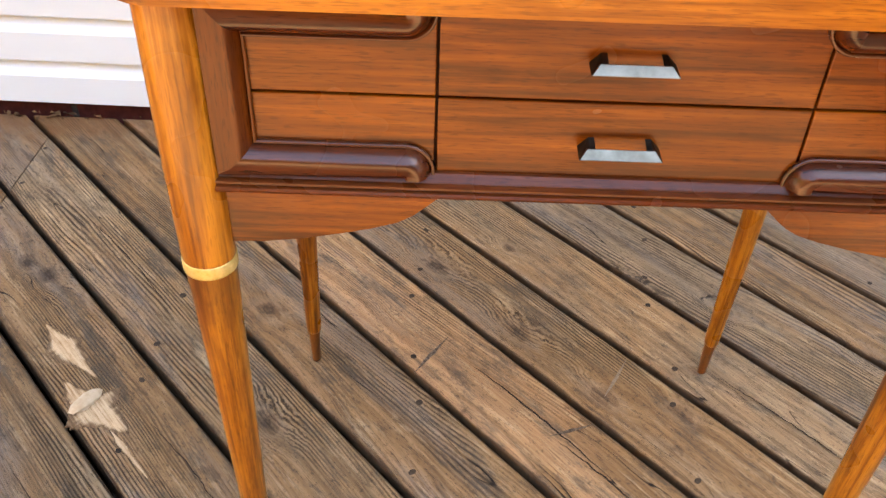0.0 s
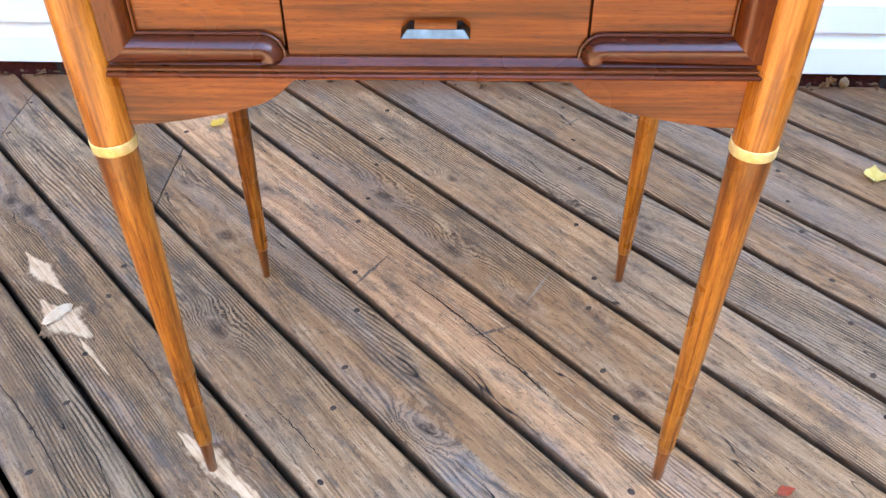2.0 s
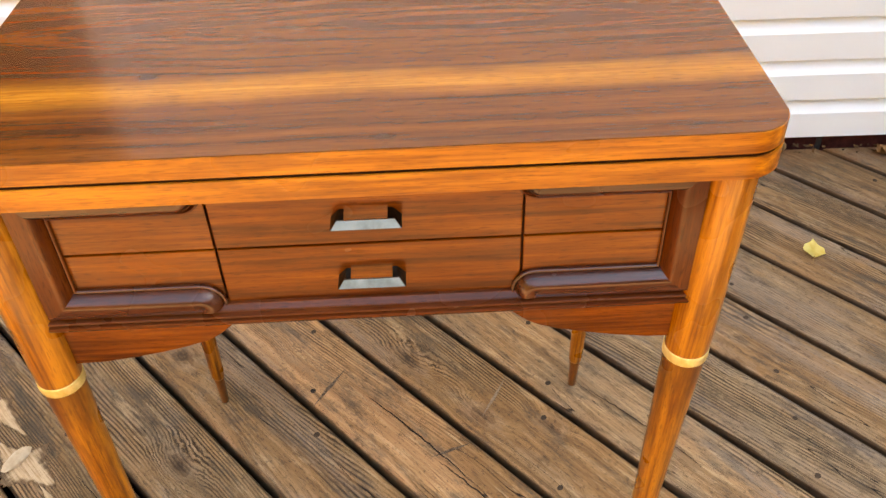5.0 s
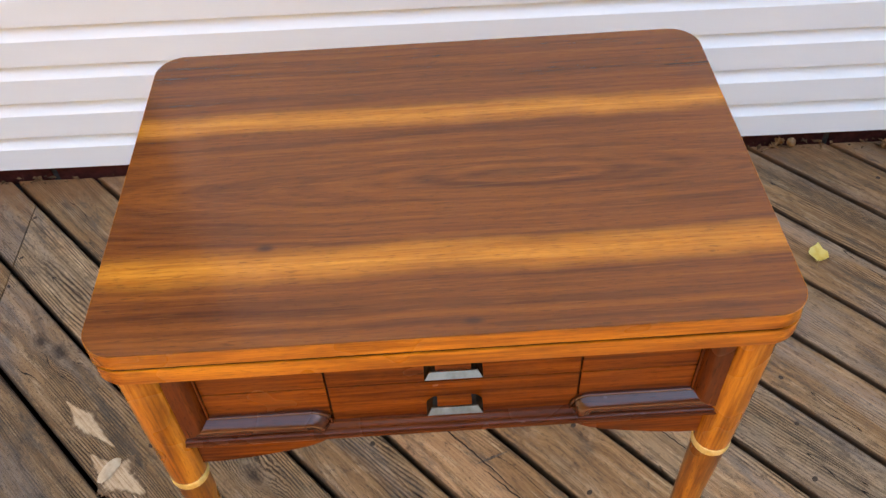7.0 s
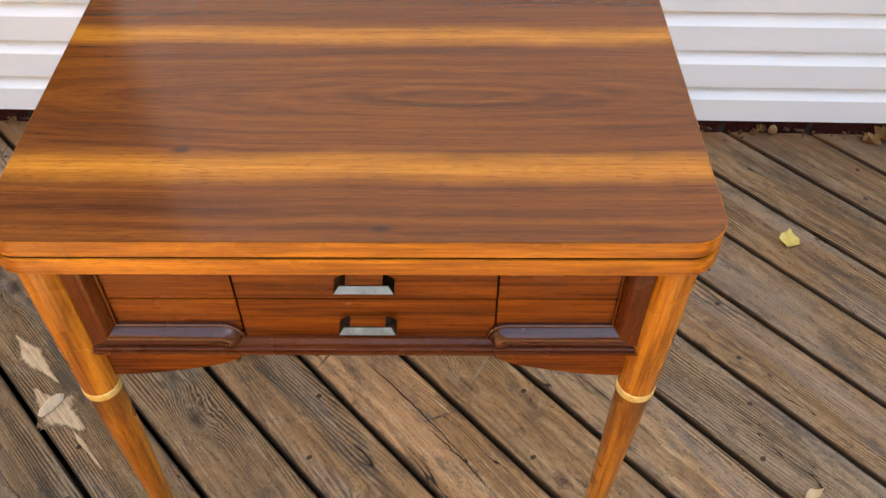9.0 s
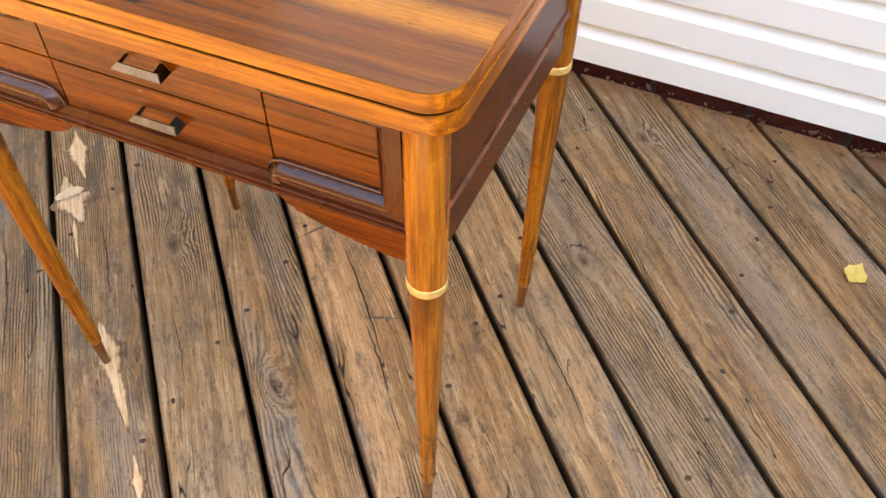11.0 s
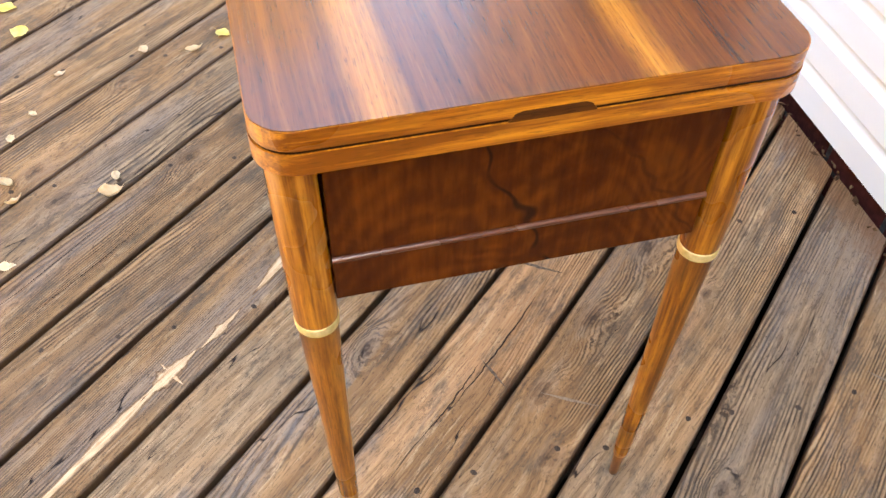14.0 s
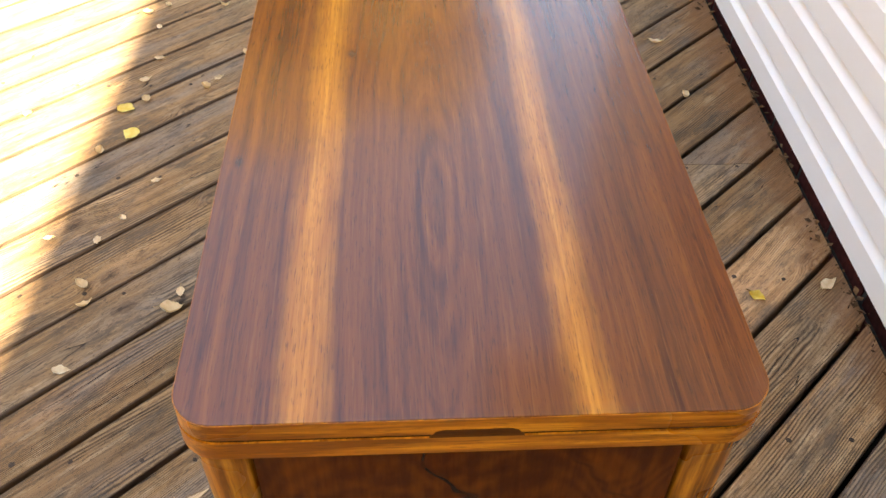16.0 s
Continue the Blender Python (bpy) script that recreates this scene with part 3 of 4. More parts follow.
DECK_X0, DECK_X1, DECK_Y0, DECK_Y1 = -4.6, 3.6, -2.4, 1.02
JOIST, JOIST_AT = 0.3835, -0.190
frame_ob = tagged(empty("deck_frame"), "joists carrying the deck boards, coloured dark as in shade", "joist", kind="structure")
joist_mesh = None
for k in range(-11, 10):
    if joist_mesh is None:
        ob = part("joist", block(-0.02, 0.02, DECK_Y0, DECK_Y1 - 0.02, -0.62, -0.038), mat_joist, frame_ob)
        joist_mesh = ob.data
    else:
        ob = new("joist", joist_mesh)
        ob.parent = frame_ob
    ob.location.x = JOIST_AT + JOIST * k


# ---- sewing cabinet ----
CX, CY, TOP = -0.042, 0.196, 0.764
HX, HY = 0.328, 0.224
FRONT = 0.0 - CY
cabinet = tagged(empty("sewing_cabinet", (CX, CY, 0)), "mid-century walnut sewing cabinet on four tapered legs", "cabinet")

lid_bm = slab(rounded(-HX, HX, -HY, HY, 0.034), "z", TOP - 0.0188, TOP - 0.0008)
# the finger notch in the lid's lower edge, at the end, is a shade-coloured plate
lid = two_grains(smooth(part("lid", soften(lid_bm, lambda c: True, 0.0016, 3), mat_edge, cabinet, "closed lid with honey-coloured solid edge")), mat_edge_side)
smooth(part("veneer", slab(rounded(-HX + 0.0008, HX - 0.0008, -HY + 0.0008, HY - 0.0008, 0.0335), "z", TOP - 0.0010, TOP), mat_top, lid, "book-matched walnut veneer with two pale streaks"))
band = slab(rounded(-HX - 0.0006, HX + 0.0006, -HY - 0.0006, HY + 0.0006, 0.0345), "z", 0.7225, TOP - 0.0220)
two_grains(smooth(part("top_frame", soften(band, lambda c: True, 0.0015, 2), mat_edge, cabinet, "honey walnut frame below the lid")), mat_edge_side)
# dark filler that stands in for the shade in the gap under the lid
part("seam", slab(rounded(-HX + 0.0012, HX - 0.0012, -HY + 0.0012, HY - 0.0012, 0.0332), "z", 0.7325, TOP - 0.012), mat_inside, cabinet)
part("finger_notch", slab([(-0.035, 0.7420), (0.036, 0.7420), (0.031, 0.7490), (0.026, 0.7510), (-0.024, 0.7510), (-0.030, 0.7490)], "x", HX - 0.004, HX + 0.0006), mat_notch, lid, "finger pull under the lid, a plate with its shade painted dark")

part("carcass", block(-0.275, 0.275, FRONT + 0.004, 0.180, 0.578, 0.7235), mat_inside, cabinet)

# legs
LEG_X, LEG_Y = 0.2945, 0.1985
leg_profile = [(0.0196, 0.5020), (0.0203, 0.505), (0.0207, 0.516), (0.0211, 0.56), (0.0209, 0.62), (0.0205, 0.69), (0.0203, 0.7235)]
shank_profile = [(0.0080, 0.0570), (0.0097, 0.0590), (0.0104, 0.0630), (0.0105, 0.0700), (0.0118, 0.14), (0.0138, 0.24), (0.0160, 0.35), (0.0182, 0.44), (0.0196, 0.490), (0.0196, 0.5030)]
foot_profile = [(0.0056, 0.0), (0.0062, 0.001), (0.0080, 0.052), (0.0082, 0.0552), (0.0076, 0.0585)]
ring_profile = [(0.0200, 0.5008), (0.0211, 0.5014), (0.0213, 0.5030), (0.0213, 0.5108), (0.0211, 0.5122), (0.0200, 0.5128)]
for sx, sy in ((-1, -1), (1, -1), (1, 1), (-1, 1)):
    leg = smooth(part("leg", turned(leg_profile), mat_leg, cabinet))
    foot_at = Vector((0.2790 if sx > 0 else -0.2950, 0.1960 if sy > 0 else -0.1850, 0.0))
    leg.location = foot_at
    leg.rotation_euler = (Vector((sx * LEG_X, sy * LEG_Y, 0.7235)) - foot_at).to_track_quat("Z", "Y").to_euler()
    smooth(part("shank", turned(shank_profile), mat_shank, leg, "tapered honey walnut shank"))
    smooth(part("foot", turned(foot_profile), mat_foot, leg, "dark-stained foot tip"))
    smooth(part("ring", turned(ring_profile), mat_brass, leg, "worn brass ring"), 60)

# front: false drawer fronts between fine grooves
GX0, GX1, GZ, G = -0.1645 - CX, 0.0890 - CX, 0.6535, 0.0009
PX = 0.2475
for z0, z1 in ((0.5880, GZ - G), (GZ + G, 0.7225)):
    for x0, x1 in ((-PX, GX0 - G), (GX0 + G, GX1 - G), (GX1 + G, PX)):
        name = "drawer_front" if x0 == GX0 + G else "drawer_panel"
        front = part(name, block(x0, x1, FRONT, FRONT + 0.010, z0, z1, 0.0009, 2), mat_front, cabinet)
        if name == "drawer_front":
            base = 0.6185 if z0 < GZ else 0.6815
            hx = -0.038 - CX
            pull = part("handle", slab([(hx - 0.028, FRONT - 0.0175), (hx + 0.028, FRONT - 0.0175), (hx + 0.0235, FRONT - 0.0095), (hx - 0.0235, FRONT - 0.0095)], "z", 0, 0.001), mat_nickel, front, "brushed nickel pull with bevelled face")
            # the bar: a face that leans up, seen as a trapezium
            bm = bmesh.new()
            lo = [(hx - 0.0285, FRONT - 0.0175, base), (hx + 0.0285, FRONT - 0.0175, base), (hx + 0.0232, FRONT - 0.0118, base + 0.0060), (hx - 0.0232, FRONT - 0.0118, base + 0.0060)]
            hi = [(hx - 0.0270, FRONT - 0.0145, base - 0.0012), (hx + 0.0270, FRONT - 0.0145, base - 0.0012), (hx + 0.0232, FRONT - 0.0095, base + 0.0046), (hx - 0.0232, FRONT - 0.0095, base + 0.0046)]
            a, b = [bm.verts.new(p) for p in lo], [bm.verts.new(p) for p in hi]
            bm.faces.new(a)
            bm.faces.new(b[::-1])
            for i in range(4):
                j = (i + 1) % 4
                bm.faces.new((a[j], a[i], b[i], b[j]))
            mesh = pull.data
            bmesh.ops.recalc_face_normals(bm, faces=bm.faces)
            bmesh.ops.bevel(bm, geom=bm.edges[:], offset=0.0004, segments=1, affect="EDGES")
            bm.to_mesh(mesh)
            bm.free()
            for s in (-1, 1):
                bm = bmesh.new()
                near_x, far_x = hx + s * 0.0285, hx + s * 0.0215
                a = [bm.verts.new(p) for p in ((near_x, FRONT - 0.0165, base - 0.0005), (far_x, FRONT - 0.0108, base + 0.0056), (far_x, FRONT, base + 0.0082), (near_x, FRONT, base + 0.0010))]
                w = -s * 0.0040
                b = [bm.verts.new((v.co.x + w, v.co.y, v.co.z)) for v in a]
                bm.faces.new(a)
                bm.faces.new(b[::-1])
                for i in range(4):
                    j = (i + 1) % 4
                    bm.faces.new((a[j], a[i], b[i], b[j]))
                part("post", bm, mat_post, pull, "tarnished end post")

# one moulding frames each outer panel on three sides: lower arm, mitred stile, upper arm
IN = FRONT - 0.0005
# distance from the panel's edge, height above the panel
OGEE = ((0.0, -0.001), (0.0, 0.0024), (0.0006, 0.0032), (0.0017, 0.0034), (0.0026, 0.0028), (0.0030, 0.0018), (0.0036, 0.0030), (0.0050, 0.0062), (0.0072, 0.0094),
        (0.0090, 0.0114), (0.0104, 0.0125), (0.0118, 0.0130), (0.0136, 0.0129), (0.0190, 0.0122), (0.0300, 0.0112))
QUARTER = [math.pi / 2 * k / 8 for k in range(9)]
INNER, ARM_END, LOW_ARM, HIGH_ARM, TURN_R = -0.2465, -0.1225, 0.6170, 0.6935, 0.021


def arm_path(z_arm, up):
    """The panel-side edge of an arm, from its free end round the corner to the mitre, with the ways into the wood."""
    path = [((ARM_END, z_arm - up * 0.05), (-1.0, 0.0))]
    path += [((ARM_END - TURN_R + TURN_R * math.cos(a), z_arm - up * TURN_R + up * TURN_R * math.sin(a)), (-math.cos(a), -up * math.sin(a))) for a in QUARTER]
    return path + [((INNER, z_arm), (-1.0, -up))]


def moulding(path, side):
    bm = bmesh.new()
    rings = []
    for (x, z), (wx, wz) in path:
        limit = 0.0203 if x > -0.2 else 1.0
        ring = []
        for d, h in OGEE:
            d = min(d, limit)
            px, pz = max(-0.2743, x + wx * d), min(0.7240, max(0.5935, z + wz * d))
            ring.append(bm.verts.new((side * px, IN - h, pz)))
        rings.append(ring)
    for low, high in zip(rings, rings[1:]):
        for i in range(len(OGEE) - 1):
            bm.faces.new((low[i], low[i + 1], high[i + 1], high[i]))
    return bm


for s in (-1, 1):
    def across(points):
        return [(s * a, b) for a, b in points]
    smooth(part("lower_moulding", moulding(arm_path(LOW_ARM, 1), s), mat_frame, cabinet, "glossy rounded red-brown walnut moulding"), 35)
    smooth(part("stile", moulding([((INNER, LOW_ARM), (-1.0, -1.0)), ((INNER, HIGH_ARM), (-1.0, 1.0))], s), mat_frame_up, cabinet, "sloping red-brown walnut stile"), 35)
    smooth(part("upper_moulding", moulding(arm_path(HIGH_ARM, -1), s), mat_frame, cabinet, "red-brown walnut moulding below the top"), 35)
    # shaped bracket under the rail
    curve = [(-0.2745, 0.5810), (-0.2745, 0.5255), (-0.250, 0.5270), (-0.220, 0.5310), (-0.1925, 0.5365), (-0.168, 0.5425), (-0.1495, 0.5485), (-0.138, 0.5545), (-0.1300, 0.5615), (-0.1255, 0.5675), (-0.1215, 0.5700), (-0.118, 0.5715), (-0.118, 0.5810)]
    bm = slab(across(curve), "y", FRONT - 0.001, FRONT + 0.014)
    part("bracket", soften(bm, lambda c: c.y < FRONT, 0.001, 2), mat_front, cabinet, "scrolled walnut apron bracket")

part("apron", block(-0.118, 0.118, FRONT - 0.001, FRONT + 0.012, 0.5715, 0.5810, 0.0008, 1), mat_front, cabinet, "narrow walnut apron strip")
rail = [(0.004, 0.5790), (-0.0105, 0.5790), (-0.0138, 0.5800), (-0.0148, 0.5822), (-0.0138, 0.5840), (-0.0108, 0.5846), (-0.0104, 0.5853), (-0.0122, 0.5860), (-0.0122, 0.5876), (-0.0100, 0.5886), (-0.0078, 0.5890), (-0.0070, 0.5905), (-0.0044, 0.5926), (-0.0030, 0.5946), (-0.0012, 0.5950), (0.004, 0.5952)]
smooth(part("bottom_rail", slab([(FRONT + a, b) for a, b in rail], "x", -0.277, 0.277), mat_frame_dull, cabinet, "dark beaded bottom rail"), 30)

# ends and back
for s in (-1, 1):
    panel = part("end_panel", block(0.288, 0.3035, -0.175, 0.175, 0.543, 0.7235, 0.001, 1) if s > 0 else block(-0.3035, -0.288, -0.175, 0.175, 0.543, 0.7235, 0.001, 1), mat_side, cabinet, "dark figured walnut end panel")
    bead = [(s * (0.3030 + 0.0042 * math.cos(a)), 0.5965 + 0.0034 * math.sin(a)) for a in [math.pi * (k / 8 - 0.5) for k in range(9)]]
    bm = bmesh.new()
    ends = [[bm.verts.new((px, yy, pz)) for px, pz in bead] for yy in (-0.175, 0.175)]
    for i in range(8):
        bm.faces.new((ends[0][i], ends[0][i + 1], ends[1][i + 1], ends[1][i]))
    for e in ends:
        bm.faces.new(e)
    smooth(part("bead", bm, mat_bead, panel, "thin rounded bead"), 60)
part("back_panel", block(-0.278, 0.278, 0.180, 0.192, 0.543, 0.7235, 0.001, 1), mat_front, cabinet)


# ---- leaves and litter ----
def leaf(size, curl, width, seed):
    """A pointed leaf: folded along its midrib, wavy and curled at the edges, the tip bent to one side."""
    rnd = random.Random(seed)
    bm = bmesh.new()
    rows = []
    n = 12
    twist, lean = rnd.uniform(-0.5, 0.5) * curl, rnd.uniform(-0.10, 0.10)
    edge = [1.0, 1.0]
    for i in range(n + 1):
        u = i / n
        body = width * size * math.sin(math.pi * (0.03 + 0.94 * u)) * (1.45 - 0.95 * u)
        lift = curl * size * (u - 0.4) ** 2 * 1.7
        row = []
        for k, side in enumerate((-1, 1)):
            edge[k] = 0.6 * edge[k] + 0.4 * rnd.uniform(0.72, 1.25)
        for v in (-1, -0.5, 0, 0.5, 1):
            w = body * edge[0 if v < 0 else 1]
            roll = abs(v) ** 1.5 * (1.0 + (0.9 if v > 0 else -0.5) * twist * 2)
            row.append(bm.verts.new(((u - 0.5) * size, v * w * (1 - 0.3 * curl * abs(v)) + lean * size * u * u, 0.002 + lift + max(0.0, roll) * curl * w * 1.1 + 0.0012 * abs(v) * math.sin(u * 14 + seed))))
        rows.append(row)
    for a, b in zip(rows, rows[1:]):
        for k in range(4):
            bm.faces.new((a[k], a[k + 1], b[k + 1], b[k]))
    bmesh.ops.solidify(bm, geom=bm.faces[:], thickness=0.0005)
    return bm


def leaf_stalk(size, curl):
    """A thin bent stalk from the leaf's base down to the deck."""
    bm = bmesh.new()
    rings = []
    for k in range(5):
        u = k / 4
        x, z, r = -size * (0.46 + 0.40 * u), 0.003 + curl * size * 0.36 * (1 - u) ** 2, 0.0008 - 0.0002 * u
        y = size * 0.06 * u * u
        rings.append([bm.verts.new((x, y + r * math.cos(a), z + r * math.sin(a))) for a in (0.0, 2.1, 4.2)])
    for low, high in zip(rings, rings[1:]):
        for i in range(3):
            bm.faces.new((low[i], low[(i + 1) % 3], high[(i + 1) % 3], high[i]))
    bm.faces.new(rings[0])
    bm.faces.new(rings[-1][::-1])
    return bm


LEAVES = [
    ("y", 0.753, 0.693, 0.050, 70), ("y", -1.109, -0.516, 0.052, -20), ("y", -1.218, -0.550, 0.050, 60), ("y", -0.524, 0.863, 0.036, 40),
    ("y", -1.204, -0.792, 0.030, 10), ("t", -0.520, -0.311, 0.052, 75), ("t", -0.571, -0.306, 0.030, 10), ("t", -0.596, -0.503, 0.042, 50),
    ("t", -0.541, -0.487, 0.034, 100), ("t", -0.379, -0.490, 0.038, 80), ("t", -1.255, -0.505, 0.040, 30), ("t", -1.239, 0.894, 0.040, 0),
    ("t", -0.550, 1.020, 0.045, 120), ("t", -1.513, 0.876, 0.045, 60), ("t", -1.038, -0.574, 0.036, 0), ("t", -0.729, -0.506, 0.030, 20),
    ("t", -0.738, -0.609, 0.028, 90), ("t", -1.309, -0.360, 0.040, 40), ("t", -1.458, -0.509, 0.034, 75), ("t", -1.347, -0.526, 0.034, 100),
    ("t", 0.636, 0.120, 0.034, 20), ("t", -0.801, -0.468, 0.026, 40), ("r", 0.393, -0.012, 0.024, 15), ("y", -1.002, -0.067, 0.040, 35), ("t", -0.976, -0.244, 0.036, 15),
    ("t", -0.951, -0.134, 0.040, 85), ("t", -1.475, -0.272, 0.036, 55), ("t", -0.929, -0.420, 0.026, 100), ("t", -1.753, -0.537, 0.036, 20), ("t", -1.704, -0.586, 0.040, 70),
    ("t", -1.358, -0.336, 0.028, 130), ("t", -1.622, -0.541, 0.030, 10), ("t", -1.751, -0.370, 0.034, 65),
]
for i, (kind, x, y, size, turn) in enumerate(LEAVES):
    yellow = kind == "y"
    bend = 0.22 if yellow else (0.35, 0.6, 0.85)[i % 3]
    bm = leaf(size, bend, 0.42 if yellow else 0.32, i)
    ob = smooth(part("leaf", bm, {"y": mat_yellow, "t": mat_tan, "r": mat_red}[kind]))
    smooth(part("stalk", leaf_stalk(size, bend), mat_stalk, ob, "thin brown leaf stalk"))
    ob.location, ob.rotation_euler.z = (x, y, 0.0005), radians(turn)
    tagged(ob, {"y": "fallen yellow leaf lying on the deck", "t": "curled dry tan leaf lying on the deck", "r": "small red leaf lying on the deck"}[kind], "leaf", "fallen leaves")


def oak_leaf(size, seed):
    """A crumpled lobed leaf, curled up at its tip and along both edges."""
    rnd = random.Random(seed)
    bm = bmesh.new()
    rows = []
    n = 18
    for i in range(n + 1):
        u = i / n
        lobes = 0.62 + 0.38 * math.cos(u * 5.0 * 2 * math.pi + 0.6)
        half = size * 0.36 * math.sin(math.pi * (0.06 + 0.9 * u)) ** 0.7 * lobes
        rise = size * (0.10 * math.sin(u * 3.4 + seed) + 0.42 * max(0.0, u - 0.5) ** 1.5)
        row = []
        for v in (-1.0, -0.6, -0.2, 0.2, 0.6, 1.0):
            fold = size * 0.16 * abs(v) ** 2 * (1 + 0.6 * math.sin(u * 9 + v * 3 + seed))
            row.append(bm.verts.new(((u - 0.5) * size, v * half, 0.004 + max(0.0, rise + fold) + rnd.uniform(0, 0.002))))
        rows.append(row)
    for a, b in zip(rows, rows[1:]):
        for k in range(5):
            bm.faces.new((a[k], a[k + 1], b[k + 1], b[k]))
    bmesh.ops.solidify(bm, geom=bm.faces[:], thickness=0.0006)
    return bm


for i, (x, y, size, turn) in enumerate(((1.040, 1.012, 0.075, 200), (1.085, 0.990, 0.070, 150), (1.118, 1.016, 0.080, 70), (0.770, 1.034, 0.040, 20), (-1.905, 1.066, 0.060, 40))):
    ob = smooth(part("oak_leaf", oak_leaf(size, i + 2), mat_oak), 50)
    ob.location, ob.rotation_euler.z = (x, y, 0.0), radians(turn)
    smooth(part("stalk", leaf_stalk(size, 0.1), mat_stalk, ob, "thin brown leaf stalk"))
    tagged(ob, "curled brown oak leaf lying against the foundation", "leaf", "oak leaves by the wall")
nut = smooth(part("nut", turned([(0.001, 0.0), (0.006, 0.0015), (0.0098, 0.007), (0.0105, 0.012), (0.0090, 0.018), (0.005, 0.0222), (0.0015, 0.0235), (0.001, 0.026)], 20), mat_nut), 60)
nut.location = (0.804, 1.034, 0.0)
tagged(nut, "small round brown nut lying by the foundation", "nut")

# crumbled litter along the foot of the wall
rnd = random.Random(5)
verts, faces = [], []
for i in range(420):
    x = rnd.uniform(-2.6, 1.8)
    y = WALL_Y + x * math.tan(radians(WALL_TURN)) - 0.004 - abs(rnd.gauss(0, 0.018))
    s, a = 0.002 + 0.011 * rnd.random() ** 2, rnd.uniform(0, 6.28)
    z = rnd.uniform(0.0, 0.006) + 0.001
    c, d = math.cos(a) * s, math.sin(a) * s
    k = len(verts)
    h1, h2 = rnd.uniform(0, 0.006), rnd.uniform(0, 0.006)
    verts += [(x - c, y - d, z), (x + d * 0.5, y - c * 0.5, z + h1), (x + c, y + d, z + h2), (x - d * 0.5, y + c * 0.5, z + 0.002), (x, y, z - 0.002)]
    faces += [(k, k + 1, k + 3), (k + 1, k + 2, k + 3), (k, k + 4, k + 1), (k + 1, k + 4, k + 2), (k + 2, k + 4, k + 3), (k + 3, k + 4, k)]
mesh = bpy.data.meshes.new("leaf_litter")
mesh.from_pydata(verts, [], faces)
mesh.materials.append(mat_litter)
tagged(new("leaf_litter", mesh), "crumbled brown leaf litter along the foundation", "leaf litter", kind="stuff")

# bricks of the foundation, two courses
brick_mesh = None
for row in range(2):
    for i in range(24):
        if brick_mesh is None:
            ob = part("brick", block(-0.0975, 0.0975, -0.004, 0.05, -0.028, 0.028, 0.003, 1), mat_brick, foundation)
            brick_mesh = ob.data
        else:
            ob = new("brick", brick_mesh)
            ob.parent = foundation
        ob.location = (-2.7 + 0.206 * i + 0.103 * row, 0.024, -0.012 - 0.066 * row)

# ---- deck boards ----
PITCH, WIDE, TIGHT, ANGLE, GAP_AT = 0.1395, 0.1312, 0.1362, -47.5, 0.105
deck = tagged(empty("deck"), "weathered grey-brown softwood deck laid diagonally", "deck", kind="structure")
along = Vector((math.cos(radians(ANGLE)), math.sin(radians(ANGLE))))
normal = Vector((-along.y, along.x))


def board(name, u0, u1, v0, end0, end1, seed):
    """A plank along u from u0 to u1 (measured on its middle), its upper edges rounded, its ends cut on the given slants (du per dv)."""
    rnd = random.Random(seed)
    r, thick = 0.0040, 0.036
    width = TIGHT if v0 < GAP_AT - 5.5 * PITCH else WIDE + rnd.uniform(-0.0012, 0.0012)
    section = [(-width / 2, -thick), (-width / 2, -r), (-width / 2 + r * 0.3, -r * 0.3), (-width / 2 + r, 0.0), (-0.03, 0.0004), (0.0, 0.0), (0.03, -0.0004), (width / 2 - r, 0.0), (width / 2 - r * 0.3, -r * 0.3), (width / 2, -r), (width / 2, -thick)]
    bm = bmesh.new()
    rings = []
    for u, slant in ((u0, end0), (u1, end1)):
        rings.append([bm.verts.new((u + slant * v, v, w)) for v, w in section])
    n = len(section)
    for i in range(n):
        j = (i + 1) % n
        bm.faces.new((rings[0][i], rings[1][i], rings[1][j], rings[0][j]))
    bm.faces.new(rings[0])
    bm.faces.new(rings[1][::-1])
    ob = part(name, bm, mat_board, deck)
    middle = normal * (v0 + PITCH / 2)
    ob.location = (middle.x, middle.y, rnd.uniform(-0.0012, 0.0))
    ob.rotation_euler.z = radians(ANGLE)
    return ob


slope = math.tan(radians(WALL_TURN))
JOINTS = {-1: -0.575, -2: -0.960, -3: -0.960, -9: -1.343}
